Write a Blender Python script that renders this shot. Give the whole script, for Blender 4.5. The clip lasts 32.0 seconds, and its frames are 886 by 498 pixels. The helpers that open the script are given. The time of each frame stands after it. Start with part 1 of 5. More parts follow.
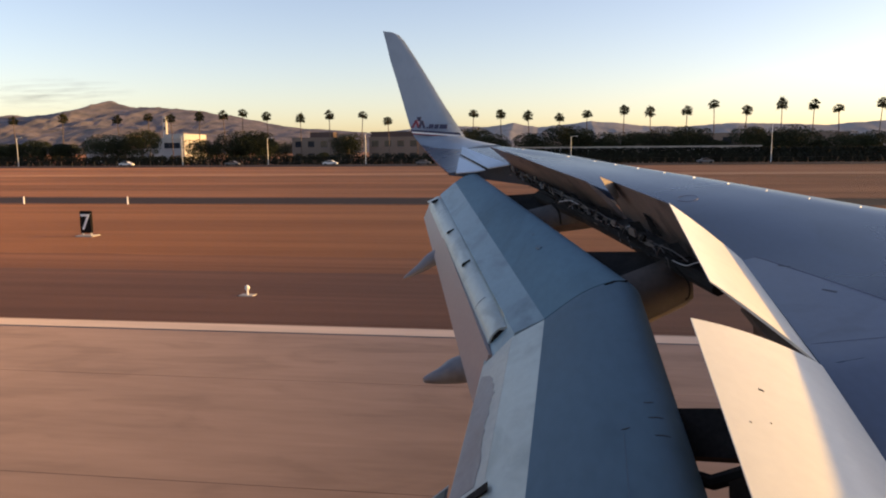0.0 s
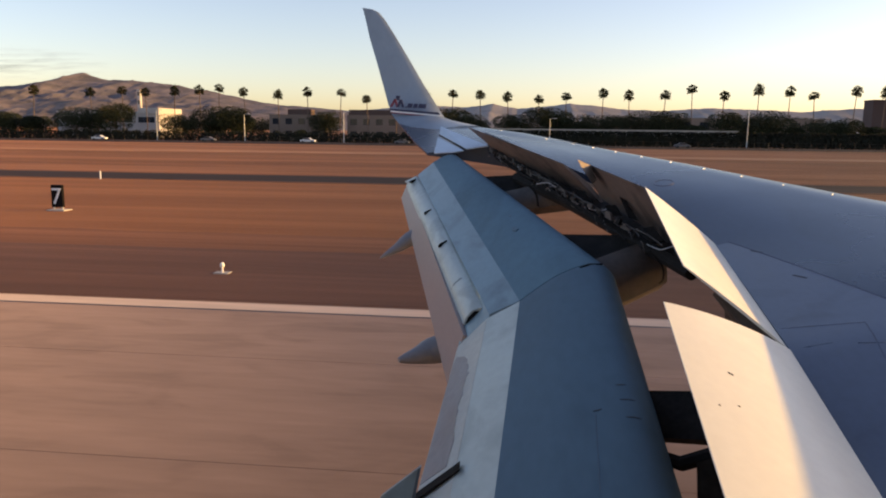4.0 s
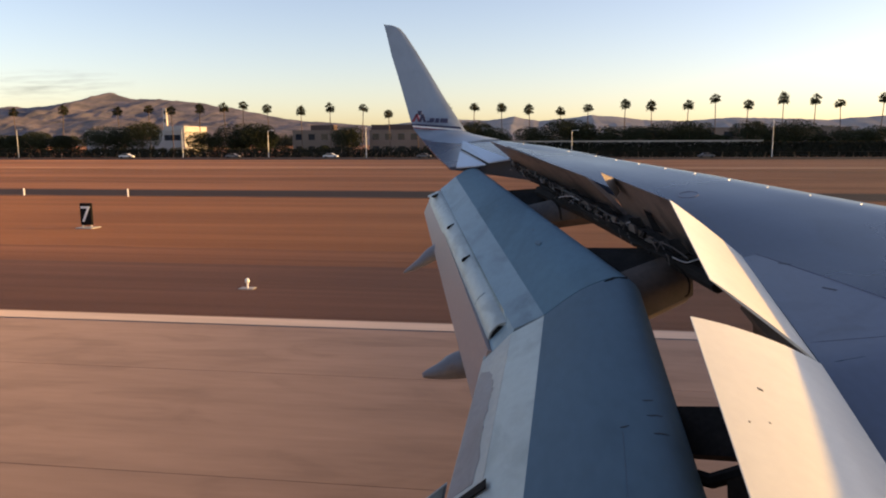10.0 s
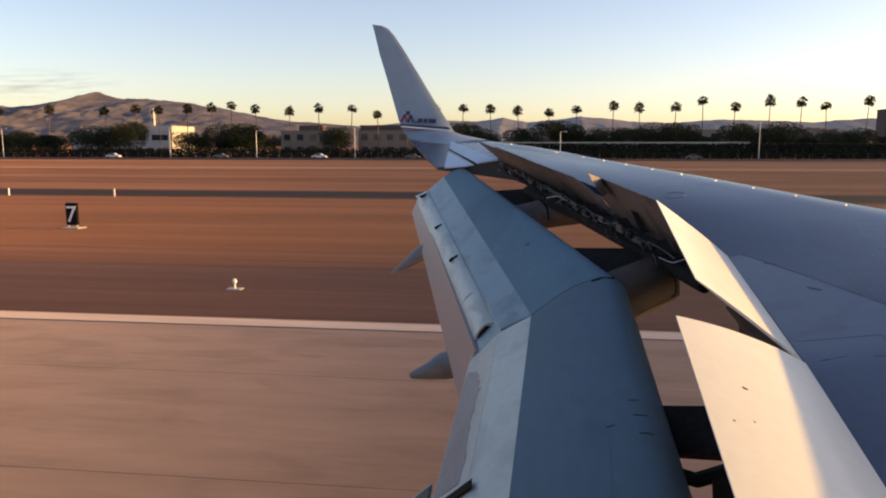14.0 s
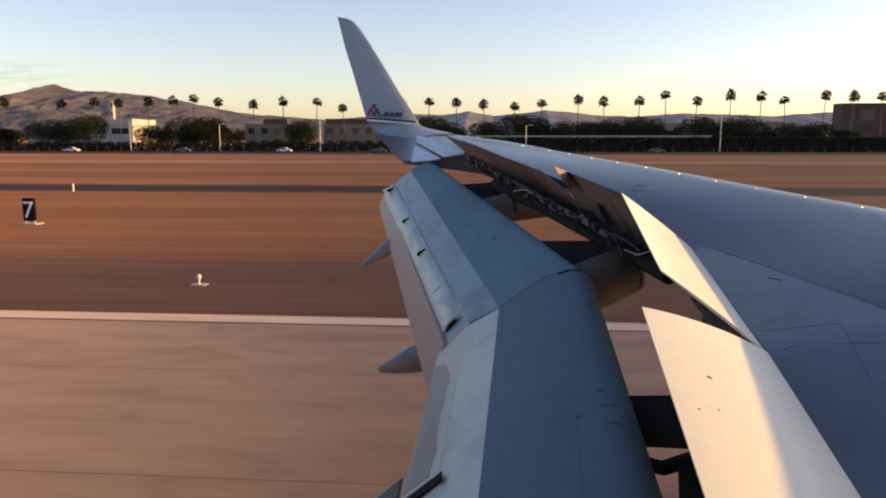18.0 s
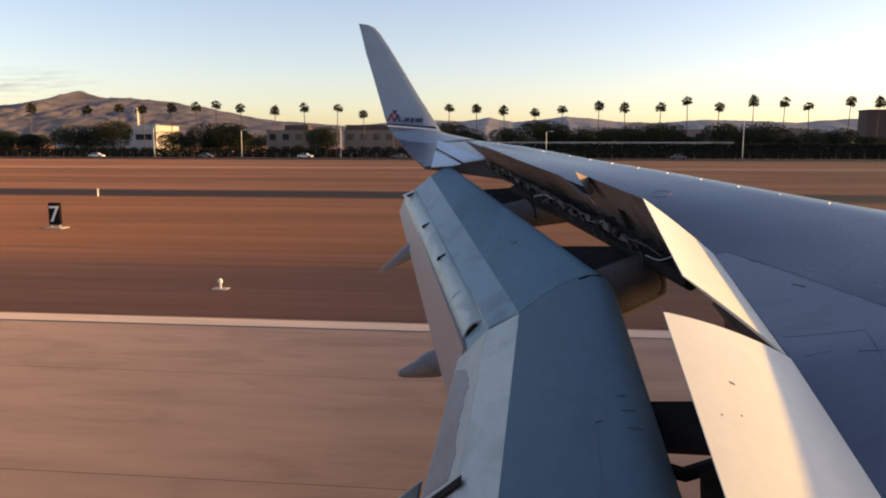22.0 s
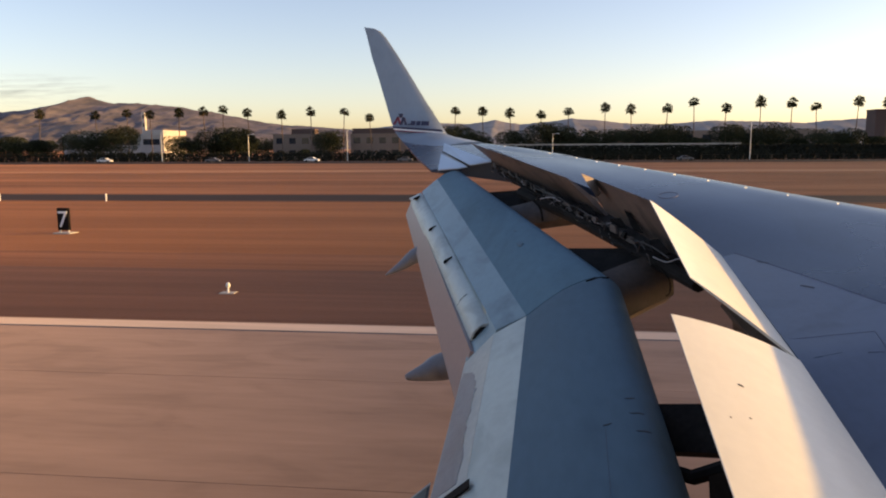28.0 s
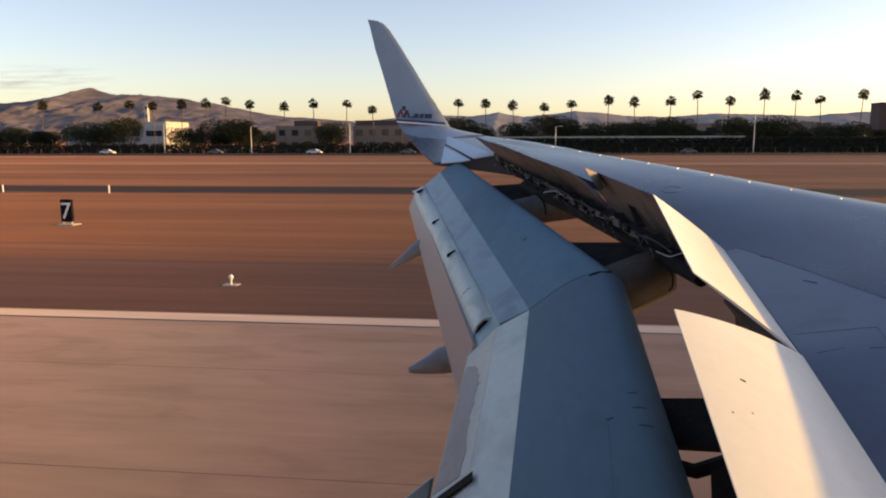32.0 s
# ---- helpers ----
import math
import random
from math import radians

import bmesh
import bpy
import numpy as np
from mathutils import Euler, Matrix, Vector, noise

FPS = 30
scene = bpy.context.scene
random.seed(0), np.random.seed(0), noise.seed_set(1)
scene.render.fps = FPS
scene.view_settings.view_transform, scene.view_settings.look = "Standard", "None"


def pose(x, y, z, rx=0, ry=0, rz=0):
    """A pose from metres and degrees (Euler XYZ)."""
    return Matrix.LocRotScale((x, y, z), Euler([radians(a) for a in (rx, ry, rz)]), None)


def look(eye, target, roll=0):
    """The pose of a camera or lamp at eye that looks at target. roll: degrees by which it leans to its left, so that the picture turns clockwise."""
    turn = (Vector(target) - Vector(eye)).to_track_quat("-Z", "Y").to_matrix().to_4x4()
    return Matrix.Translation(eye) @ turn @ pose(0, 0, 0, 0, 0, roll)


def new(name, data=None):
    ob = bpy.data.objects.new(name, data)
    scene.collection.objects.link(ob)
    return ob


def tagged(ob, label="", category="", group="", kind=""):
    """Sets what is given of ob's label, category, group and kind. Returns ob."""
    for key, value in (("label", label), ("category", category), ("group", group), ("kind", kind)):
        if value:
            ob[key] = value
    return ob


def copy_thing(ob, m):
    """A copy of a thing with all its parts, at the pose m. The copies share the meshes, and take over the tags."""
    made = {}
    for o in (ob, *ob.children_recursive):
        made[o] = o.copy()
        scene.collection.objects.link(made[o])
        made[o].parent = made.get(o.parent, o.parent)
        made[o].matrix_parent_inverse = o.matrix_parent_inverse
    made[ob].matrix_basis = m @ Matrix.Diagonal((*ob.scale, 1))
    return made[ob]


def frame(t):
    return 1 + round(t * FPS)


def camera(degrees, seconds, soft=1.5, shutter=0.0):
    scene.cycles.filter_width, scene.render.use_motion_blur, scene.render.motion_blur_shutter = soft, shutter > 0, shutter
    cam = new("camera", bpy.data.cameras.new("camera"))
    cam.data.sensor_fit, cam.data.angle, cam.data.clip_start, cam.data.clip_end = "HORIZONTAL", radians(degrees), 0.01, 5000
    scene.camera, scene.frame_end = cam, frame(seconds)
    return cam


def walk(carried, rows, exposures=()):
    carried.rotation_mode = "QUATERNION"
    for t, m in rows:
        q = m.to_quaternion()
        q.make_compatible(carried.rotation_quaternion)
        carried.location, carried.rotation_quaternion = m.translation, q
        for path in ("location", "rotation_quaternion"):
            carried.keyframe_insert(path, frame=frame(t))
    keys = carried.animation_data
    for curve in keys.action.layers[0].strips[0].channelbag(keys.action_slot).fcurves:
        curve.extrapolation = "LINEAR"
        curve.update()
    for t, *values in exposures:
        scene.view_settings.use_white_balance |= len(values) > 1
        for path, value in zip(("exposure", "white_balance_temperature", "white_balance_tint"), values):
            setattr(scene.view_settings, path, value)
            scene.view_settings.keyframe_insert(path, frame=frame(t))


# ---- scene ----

# The aircraft stands on the runway; x points along its nose, y out along the left wing, z up.
cam = camera(62.2, 32.0, soft=2.0)
PATH = (
    (0.0, 0.002, -0.007, 3.997, 8.18, -7.64, 0.46),
    (0.5, -0.007, -0.012, 4.006, 7.66, -7.92, 0.36),
    (1.0, 0.006, -0.000, 3.995, 8.06, -7.75, -0.44),
    (1.5, -0.001, 0.001, 4.005, 7.83, -8.11, -0.36),
    (2.0, -0.002, -0.003, 4.014, 7.35, -8.27, -0.29),
    (2.5, -0.003, -0.019, 3.979, 7.91, -7.21, -0.30),
    (3.0, -0.004, -0.007, 3.994, 7.28, -8.03, -0.14),
    (3.5, 0.006, 0.003, 3.998, 6.48, -9.23, -0.73),
    (5.5, 0.002, 0.001, 3.996, 7.31, -8.86, -0.37),
    (6.0, -0.000, 0.009, 4.001, 7.60, -9.57, -0.49),
    (6.5, 0.004, -0.002, 3.989, 7.54, -9.36, -0.55),
    (7.0, 0.001, 0.001, 3.997, 7.68, -9.17, -0.29),
    (7.5, 0.002, 0.013, 4.005, 7.91, -9.02, -0.05),
    (8.0, 0.005, 0.005, 3.994, 7.74, -9.02, -0.29),
    (8.5, -0.005, -0.013, 3.992, 7.65, -8.02, 0.19),
    (9.0, 0.005, 0.004, 4.005, 8.01, -8.50, 0.29),
    (9.5, 0.009, 0.005, 4.006, 8.14, -8.45, 0.08),
    (10.0, 0.003, 0.001, 4.011, 8.23, -8.15, 0.20),
    (10.5, -0.005, 0.006, 4.010, 7.07, -7.96, -0.07),
    (11.0, 0.002, 0.010, 4.009, 7.52, -8.20, 0.31),
    (11.5, 0.005, 0.017, 4.007, 7.92, -7.90, 0.45),
    (12.0, -0.002, 0.003, 4.000, 7.81, -8.37, -0.09),
    (12.5, 0.003, 0.011, 4.000, 7.50, -8.08, -0.25),
    (13.0, 0.010, 0.017, 4.002, 7.18, -8.78, -0.42),
    (13.5, 0.013, 0.016, 4.003, 7.36, -8.18, -0.09),
    (15.5, 0.011, 0.005, 3.997, 7.34, -8.01, 0.10),
    (16.0, 0.013, 0.018, 4.006, 7.15, -8.39, 0.17),
    (16.5, 0.003, 0.001, 3.993, 6.70, -8.14, 0.04),
    (17.0, 0.004, 0.003, 4.001, 6.03, -8.04, 0.26),
    (17.5, -0.002, 0.005, 4.003, 5.29, -8.21, 0.07),
    (18.0, 0.005, 0.010, 4.002, 4.76, -8.57, 0.01),
    (18.5, 0.000, 0.010, 3.995, 4.80, -8.20, 0.23),
    (19.0, 0.009, 0.016, 4.000, 5.20, -8.40, 0.21),
    (19.5, 0.009, 0.013, 3.996, 5.43, -8.44, -0.15),
    (20.0, 0.001, 0.006, 4.000, 5.53, -8.06, 0.19),
    (20.5, 0.002, 0.007, 4.008, 5.62, -8.44, -0.06),
    (21.0, -0.005, 0.002, 4.003, 5.76, -7.67, 0.36),
    (21.5, 0.012, 0.017, 3.996, 5.87, -8.01, -0.10),
    (22.0, 0.001, 0.001, 3.993, 6.30, -8.10, -0.06),
    (22.5, 0.007, 0.011, 3.996, 6.08, -8.29, -0.14),
    (23.0, 0.000, 0.000, 4.000, 6.00, -8.10, -0.00),
    (23.5, 0.003, 0.010, 3.997, 6.36, -8.06, 0.01),
    (24.0, 0.005, 0.009, 4.000, 6.63, -8.06, 0.03),
    (24.5, 0.002, 0.005, 4.002, 6.69, -8.25, 0.20),
    (26.5, -0.003, 0.003, 3.997, 7.23, -8.23, 0.30),
    (27.0, -0.000, 0.006, 4.011, 7.20, -8.41, 0.24),
    (27.5, -0.008, -0.007, 4.008, 6.99, -8.18, 0.37),
    (28.0, 0.003, 0.004, 3.994, 6.79, -7.88, 0.35),
    (28.5, 0.002, -0.002, 4.007, 6.86, -8.21, 0.57),
    (29.0, -0.007, -0.002, 4.009, 7.00, -8.41, 0.11),
    (29.5, 0.001, 0.006, 4.009, 7.15, -8.39, 0.17),
    (30.0, 0.002, -0.003, 4.002, 7.18, -8.48, 0.15),
    (30.5, 0.003, 0.004, 3.997, 7.25, -8.10, 0.24),
    (31.0, -0.000, -0.006, 4.009, 7.15, -8.33, 0.41),
    (31.5, -0.000, 0.001, 3.995, 7.22, -8.39, 0.33),
    (32.0, -0.003, -0.010, 4.005, 7.00, -8.47, 0.20),
)
walk(cam, [(t, pose(x, y, z, 90 + pitch, roll, yaw)) for t, x, y, z, yaw, pitch, roll in PATH],
     exposures=[(0.0, 1.17, 7200, 30.0), (32.0, 1.17, 7200, 30.0)])

# ---- light: a low evening sun beyond the wing and a clear sky ----
SUN_ELEV, SUN_AZ = 7.8, 79.0          # degrees above the horizon; degrees from +y towards +x
world = bpy.data.worlds.new("evening_sky")
scene.world = world
world.use_nodes = True
wn = world.node_tree.nodes
sky = wn.new("ShaderNodeTexSky")
sky.sky_type, sky.sun_disc = "NISHITA", False
sky.sun_elevation, sky.sun_rotation = radians(SUN_ELEV), radians(SUN_AZ)
sky.air_density, sky.dust_density, sky.ozone_density = 0.86, 0.9, 1.5
wn["Background"].inputs["Strength"].default_value = 0.14
world.node_tree.links.new(sky.outputs[0], wn["Background"].inputs["Color"])
sun = new("sun", bpy.data.lights.new("sun", "SUN"))
sun.data.energy, sun.data.angle, sun.data.color = 3.0, radians(0.8), (1.0, 0.63, 0.155)
sa, se = radians(SUN_AZ), radians(SUN_ELEV)
sun.matrix_world = look((0, 0, 60), (-math.sin(sa) * math.cos(se), -math.cos(sa) * math.cos(se), 60 - math.sin(se)))


# ---- materials ----
def material(name, base, rough=0.6, metal=0.0, vary=0.15, scale=3.0, stretch=(1, 1, 1), fine=40.0, bump=0.0, second=None, coat=0.0, island=0.0, flat=0.0, relief=0.0, stain=None, edge=(0.33, 0.67)):
    """A surface with stains at one scale, grain at another and fine relief."""
    m = bpy.data.materials.new(name)
    m.use_nodes = True
    n, l = m.node_tree.nodes, m.node_tree.links
    b = n["Principled BSDF"]
    co = n.new("ShaderNodeTexCoord")
    mp = n.new("ShaderNodeMapping")
    mp.inputs["Scale"].default_value = stretch
    l.new(co.outputs["Object"], mp.inputs["Vector"])
    big, small = n.new("ShaderNodeTexNoise"), n.new("ShaderNodeTexNoise")
    big.inputs["Scale"].default_value, big.inputs["Detail"].default_value = scale, 6
    small.inputs["Scale"].default_value, small.inputs["Detail"].default_value = fine, 3
    l.new(mp.outputs[0], big.inputs["Vector"])
    l.new(mp.outputs[0], small.inputs["Vector"])
    ramp = n.new("ShaderNodeValToRGB")
    dark = second or [c * (1 - vary) for c in base]
    lite = base if second else [min(1, c * (1 + vary)) for c in base]
    ramp.color_ramp.elements[0].position, ramp.color_ramp.elements[1].position = edge
    ramp.color_ramp.elements[0].color, ramp.color_ramp.elements[1].color = (*dark, 1), (*lite, 1)
    l.new(big.outputs["Fac"], ramp.inputs["Fac"])
    hsv = n.new("ShaderNodeHueSaturation")
    mr = n.new("ShaderNodeMapRange")
    mr.inputs["From Min"].default_value, mr.inputs["From Max"].default_value = 0.3, 0.7
    mr.inputs["To Min"].default_value, mr.inputs["To Max"].default_value = 1 - vary * 0.6, 1 + vary * 0.6
    l.new(small.outputs["Fac"], mr.inputs["Value"])
    val = mr.outputs[0]
    if island:
        geo, ob, add, isl, mul = (n.new("ShaderNodeNewGeometry"), n.new("ShaderNodeObjectInfo"), n.new("ShaderNodeMath"), n.new("ShaderNodeMapRange"), n.new("ShaderNodeMath"))
        add.operation, mul.operation = "ADD", "MULTIPLY"
        l.new(geo.outputs["Random Per Island"], add.inputs[0])
        l.new(ob.outputs["Random"], add.inputs[1])
        isl.inputs["From Max"].default_value = 2.0
        isl.inputs["To Min"].default_value, isl.inputs["To Max"].default_value = 1 - island, 1 + island
        l.new(add.outputs[0], isl.inputs["Value"])
        l.new(val, mul.inputs[0])
        l.new(isl.outputs[0], mul.inputs[1])
        val = mul.outputs[0]
    if stain:
        amount, size, along = stain
        smp, sn, sm, smul = n.new("ShaderNodeMapping"), n.new("ShaderNodeTexNoise"), n.new("ShaderNodeMapRange"), n.new("ShaderNodeMath")
        smp.inputs["Scale"].default_value, smp.inputs["Location"].default_value = along, (3.7, 1.3, 0.6)
        sn.inputs["Scale"].default_value, sn.inputs["Detail"].default_value, sn.inputs["Distortion"].default_value = size, 7, 0.8
        sm.interpolation_type, smul.operation = "SMOOTHSTEP", "MULTIPLY"
        sm.inputs["From Min"].default_value, sm.inputs["From Max"].default_value = 0.46, 0.70
        sm.inputs["To Min"].default_value, sm.inputs["To Max"].default_value = 1.0, 1.0 - amount
        l.new(co.outputs["Object"], smp.inputs["Vector"])
        l.new(smp.outputs[0], sn.inputs["Vector"])
        l.new(sn.outputs["Fac"], sm.inputs["Value"])
        l.new(val, smul.inputs[0])
        l.new(sm.outputs[0], smul.inputs[1])
        val = smul.outputs[0]
    l.new(val, hsv.inputs["Value"])
    l.new(ramp.outputs[0], hsv.inputs["Color"])
    l.new(hsv.outputs[0], b.inputs["Base Color"])
    rr = n.new("ShaderNodeMapRange")
    rr.inputs["To Min"].default_value, rr.inputs["To Max"].default_value = max(0.03, rough - 0.08), min(1, rough + 0.08)
    l.new(big.outputs["Fac"], rr.inputs["Value"])
    l.new(rr.outputs[0], b.inputs["Roughness"])
    b.inputs["Metallic"].default_value = metal
    b.inputs["Coat Weight"].default_value = coat
    b.inputs["Diffuse Roughness"].default_value = flat
    if flat:
        b.inputs["Specular IOR Level"].default_value = 0.15
    if bump:
        bp = n.new("ShaderNodeBump")
        bp.inputs["Strength"].default_value, bp.inputs["Distance"].default_value = bump, 0.02
        l.new(small.outputs["Fac"], bp.inputs["Height"])
        l.new(bp.outputs[0], b.inputs["Normal"])
    if relief:
        clod, bp = n.new("ShaderNodeTexNoise"), n.new("ShaderNodeBump")
        clod.inputs["Scale"].default_value, clod.inputs["Detail"].default_value = 45.0, 2
        bp.inputs["Strength"].default_value, bp.inputs["Distance"].default_value = relief, 0.03
        l.new(co.outputs["Object"], clod.inputs["Vector"])
        l.new(clod.outputs["Fac"], bp.inputs["Height"])
        l.new(bp.outputs[0], b.inputs["Normal"])
    return m


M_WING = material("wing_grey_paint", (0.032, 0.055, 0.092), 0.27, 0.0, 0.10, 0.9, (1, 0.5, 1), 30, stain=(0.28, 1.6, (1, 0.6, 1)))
# paler base than the wing skin ahead of the seam
M_REAR = material("rear_wing_panel_grey", (0.088, 0.121, 0.174), 0.34, 0.0, 0.08, 1.4, (1, 0.5, 1), 30, stain=(0.25, 2.2, (1, 1, 1)))
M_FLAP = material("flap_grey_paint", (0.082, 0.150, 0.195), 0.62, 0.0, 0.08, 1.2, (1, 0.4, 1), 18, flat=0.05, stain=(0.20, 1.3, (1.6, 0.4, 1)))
# lighter copy of the flap grey: brighter light outboard put into the colour
M_FLAP_OUT = material("outboard_flap_lit_grey", (0.094, 0.190, 0.242), 0.56, 0.0, 0.09, 1.2, (1, 0.5, 1), 18, flat=0.05, stain=(0.24, 1.5, (1.4, 0.5, 1)))
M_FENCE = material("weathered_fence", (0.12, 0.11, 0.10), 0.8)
# the rear flap skins have a paler base than the front skins
M_FLAP_AFT = material("aft_flap_pale", (0.44, 0.50, 0.455), 0.36, 0.0, 0.08, 1.5, (1, 0.5, 1), 25, stain=(0.28, 4.0, (1, 0.5, 1)))
M_FLAP_MID = material("flap_rear_pale", (0.190, 0.295, 0.328), 0.38, 0.0, 0.08, 1.5, (1, 0.5, 1), 25, stain=(0.30, 3.0, (1, 0.5, 1)))
# the blue-grey second tone stands in for reflections on the rubbed strip
M_WORN = material("worn_reflecting_edge", (0.45, 0.475, 0.43), 0.5, 0.0, 0.12, 2.4, (1, 0.5, 1), 25, second=(0.34, 0.39, 0.385), edge=(0.36, 0.62))
# worn area whose dark ground reflection is put into the grey
M_WORN_REFLECT = material("worn_patch_reflection", (0.185, 0.205, 0.228), 0.36, 0.0, 0.15, 5.0, (1, 0.5, 1), 30)
M_SMUDGE = material("grease_smudge", (0.076, 0.155, 0.200), 0.6)
M_SMUDGE_IN = material("flap_hairline", (0.078, 0.130, 0.170), 0.6)
# warm light off the ground is put into this pinkish grey
M_PINKISH = material("steep_flap_ground_tint", (0.30, 0.245, 0.23), 0.4, 0.0, 0.06, 1.5, (1, 0.5, 1), 25)
M_SEAM = material("panel_seam", (0.04, 0.046, 0.06), 0.6)
M_FAINT = material("faint_seam", (0.062, 0.095, 0.122), 0.6)
# the shade under the wing is put into this dark brown
M_HOUSING = material("shaded_housing_brown", (0.080, 0.064, 0.054), 0.6, 0.0, 0.2, 3.0, (1, 1, 1), 30, stain=(0.5, 3.0, (1, 1, 1)))
# dim sunlight on the cream spoiler end is put into this tan
M_TANEND = material("sunlit_end_tan", (0.21, 0.155, 0.11), 0.6, 0.0, 0.1, 3.0)
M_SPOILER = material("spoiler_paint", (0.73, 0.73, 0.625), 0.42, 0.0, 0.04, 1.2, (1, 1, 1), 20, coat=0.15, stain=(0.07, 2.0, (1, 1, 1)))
M_RINGMARK = material("pale_ring_paint", (0.20, 0.21, 0.25), 0.5)
M_HAIR = material("hairline_seam", (0.070, 0.088, 0.135), 0.5)
M_SPECK = material("faint_speck", (0.42, 0.37, 0.27), 0.7)
# the light that the aileron catches is put into this pale colour
M_PALE = material("aileron_lit_tone", (0.50, 0.60, 0.68), 0.4, 0.0, 0.04, 2, (1, 1, 1), 20)
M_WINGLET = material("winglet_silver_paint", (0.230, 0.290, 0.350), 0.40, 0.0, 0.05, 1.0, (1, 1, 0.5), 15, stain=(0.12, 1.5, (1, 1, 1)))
# shade and warm ground bounce put into the brown; the stains are dirt
M_UNDER_SHADE = material("shaded_brown_underside", (0.150, 0.112, 0.092), 0.6, 0.0, 0.20, 3.0, (1, 1, 1), 30, stain=(0.60, 3.2, (1, 1, 1)))
M_FAIRING = material("fairing_grey_paint", (0.20, 0.20, 0.205), 0.45, 0.0, 0.1, 2.0)
M_COVE = material("dirty_wing_cove", (0.04, 0.035, 0.03), 0.7, 0.0, 0.5, 6.0, (1, 1, 1), 40)
# black fittings, and patches that stand for the shade inside slots and gaps
M_DARK = material("black_gaps_and_fittings", (0.013, 0.012, 0.011), 0.85, 0.0, 0.4, 6.0, (1, 1, 1), 40, flat=0.5)
M_BOARD = material("black_sign_face", (0.012, 0.010, 0.010), 0.95, 0.0, 0.2, 4.0, flat=0.8)
M_PIPE = material("bare_pipe", (0.42, 0.40, 0.38), 0.4, 0.6, 0.1, 8.0)
M_DULL = material("dull_grey_pipe", (0.045, 0.040, 0.036), 0.6, 0.0, 0.4, 8.0)
M_RUBBER = material("tyre_rubber", (0.02, 0.02, 0.02), 0.8, 0.0, 0.2, 10.0)
M_FUSE = material("bare_fuselage", (0.6, 0.6, 0.62), 0.35, 0.3, 0.05, 1.0)
M_RED = material("red_paint", (0.45, 0.05, 0.06), 0.5)
M_MAROON = material("maroon_paint", (0.20, 0.03, 0.055), 0.5)
M_BLUE = material("blue_paint", (0.02, 0.025, 0.07), 0.5)
M_WHITE = material("white_paint", (0.82, 0.81, 0.79), 0.5, 0, 0.05)
M_MARK = material("scuff_mark", (0.03, 0.03, 0.035), 0.7)
M_CONCRETE = material("runway_concrete", (0.348, 0.240, 0.191), 0.85, 0.0, 0.085, 1.3, (0.16, 1.0, 1), 7.0, 0.0, flat=1.0, stain=(0.14, 1.1, (0.5, 1, 1)))
M_PATCH = material("repaired_concrete", (0.235, 0.168, 0.140), 0.85, 0.0, 0.12, 1.1, (0.3, 1.0, 1), 9.0, flat=1.0)
M_RUBBERED = material("rubbered_concrete", (0.22, 0.18, 0.165), 0.85, 0.0, 0.35, 1.6, (0.02, 1.0, 1), 5.0)
M_SHOULDER = material("asphalt_shoulder", (0.140, 0.070, 0.049), 0.9, 0.0, 0.14, 0.7, (0.035, 1.0, 1), 2.5, flat=1.0, relief=0.5, stain=(0.25, 0.3, (0.1, 1, 1)))
M_DIRT = material("orange_desert_dirt", (0.310, 0.128, 0.058), 0.95, 0.0, 0.11, 0.35, (0.05, 1.0, 1), 1.5, flat=1.0, relief=0.8, stain=(0.22, 0.2, (0.12, 1, 1)))
M_DIRT_FAR = material("brown_desert_dirt", (0.310, 0.135, 0.069), 0.95, 0.0, 0.26, 0.10, (0.10, 1.0, 1), 0.6, flat=1.0, relief=1.4, stain=(0.2, 0.06, (0.2, 1, 1)))
M_TRACK = material("pale_dirt_track", (0.40, 0.195, 0.105), 0.95, 0.0, 0.16, 0.12, (0.10, 1.0, 1), 0.8, flat=1.0, relief=0.8, stain=(0.25, 0.10, (0.15, 1, 1)))
M_ROAD = material("perimeter_road", (0.024, 0.015, 0.014), 0.9, 0.0, 0.2, 0.5, (0.05, 1, 1), 2.0, flat=1.0)
M_DUSTY = material("dusty_shoulder_edge", (0.215, 0.094, 0.051), 0.95, 0.0, 0.18, 0.6, (0.03, 1.0, 1), 2.0, flat=1.0, relief=0.6)
M_VERGE = material("dusty_road_verge", (0.17, 0.078, 0.045), 0.95, 0.0, 0.2, 0.6, (0.03, 1.0, 1), 2.0, flat=1.0, relief=0.6)
M_LINE = material("runway_edge_paint", (0.60, 0.46, 0.37), 0.8, 0.0, 0.10, 1.0, (0.1, 1, 1), 5.0, flat=1.0)
M_LEAF = material("tree_leaves", (0.030, 0.037, 0.018), 0.8, 0.0, 0.3, 0.5, (1, 1, 1), 3.0, island=0.35, flat=0.6)
M_HEDGE = material("hedge_leaves", (0.022, 0.024, 0.015), 0.9, 0.0, 0.3, 0.5, (1, 1, 1), 3.0, island=0.25, flat=0.6)
M_FROND = material("palm_fronds", (0.045, 0.05, 0.022), 0.75, 0.0, 0.3, 0.8, (1, 1, 1), 3.0, island=0.4, flat=0.6)
M_SKIRT = material("dead_fronds", (0.16, 0.11, 0.06), 0.9, 0.0, 0.3, 0.8, (1, 1, 1), 3.0, island=0.4, flat=0.6)
M_TRUNK = material("palm_trunk", (0.14, 0.10, 0.075), 0.9, 0.0, 0.25, 1.0, (1, 1, 4), 6.0)
M_TAN = material("tan_stucco", (0.25, 0.19, 0.15), 0.9, 0.0, 0.06, 0.2, (1, 1, 1), 3.0)
M_CREAM = material("white_stucco", (0.50, 0.47, 0.44), 0.9, 0.0, 0.05, 0.2, (1, 1, 1), 3.0)
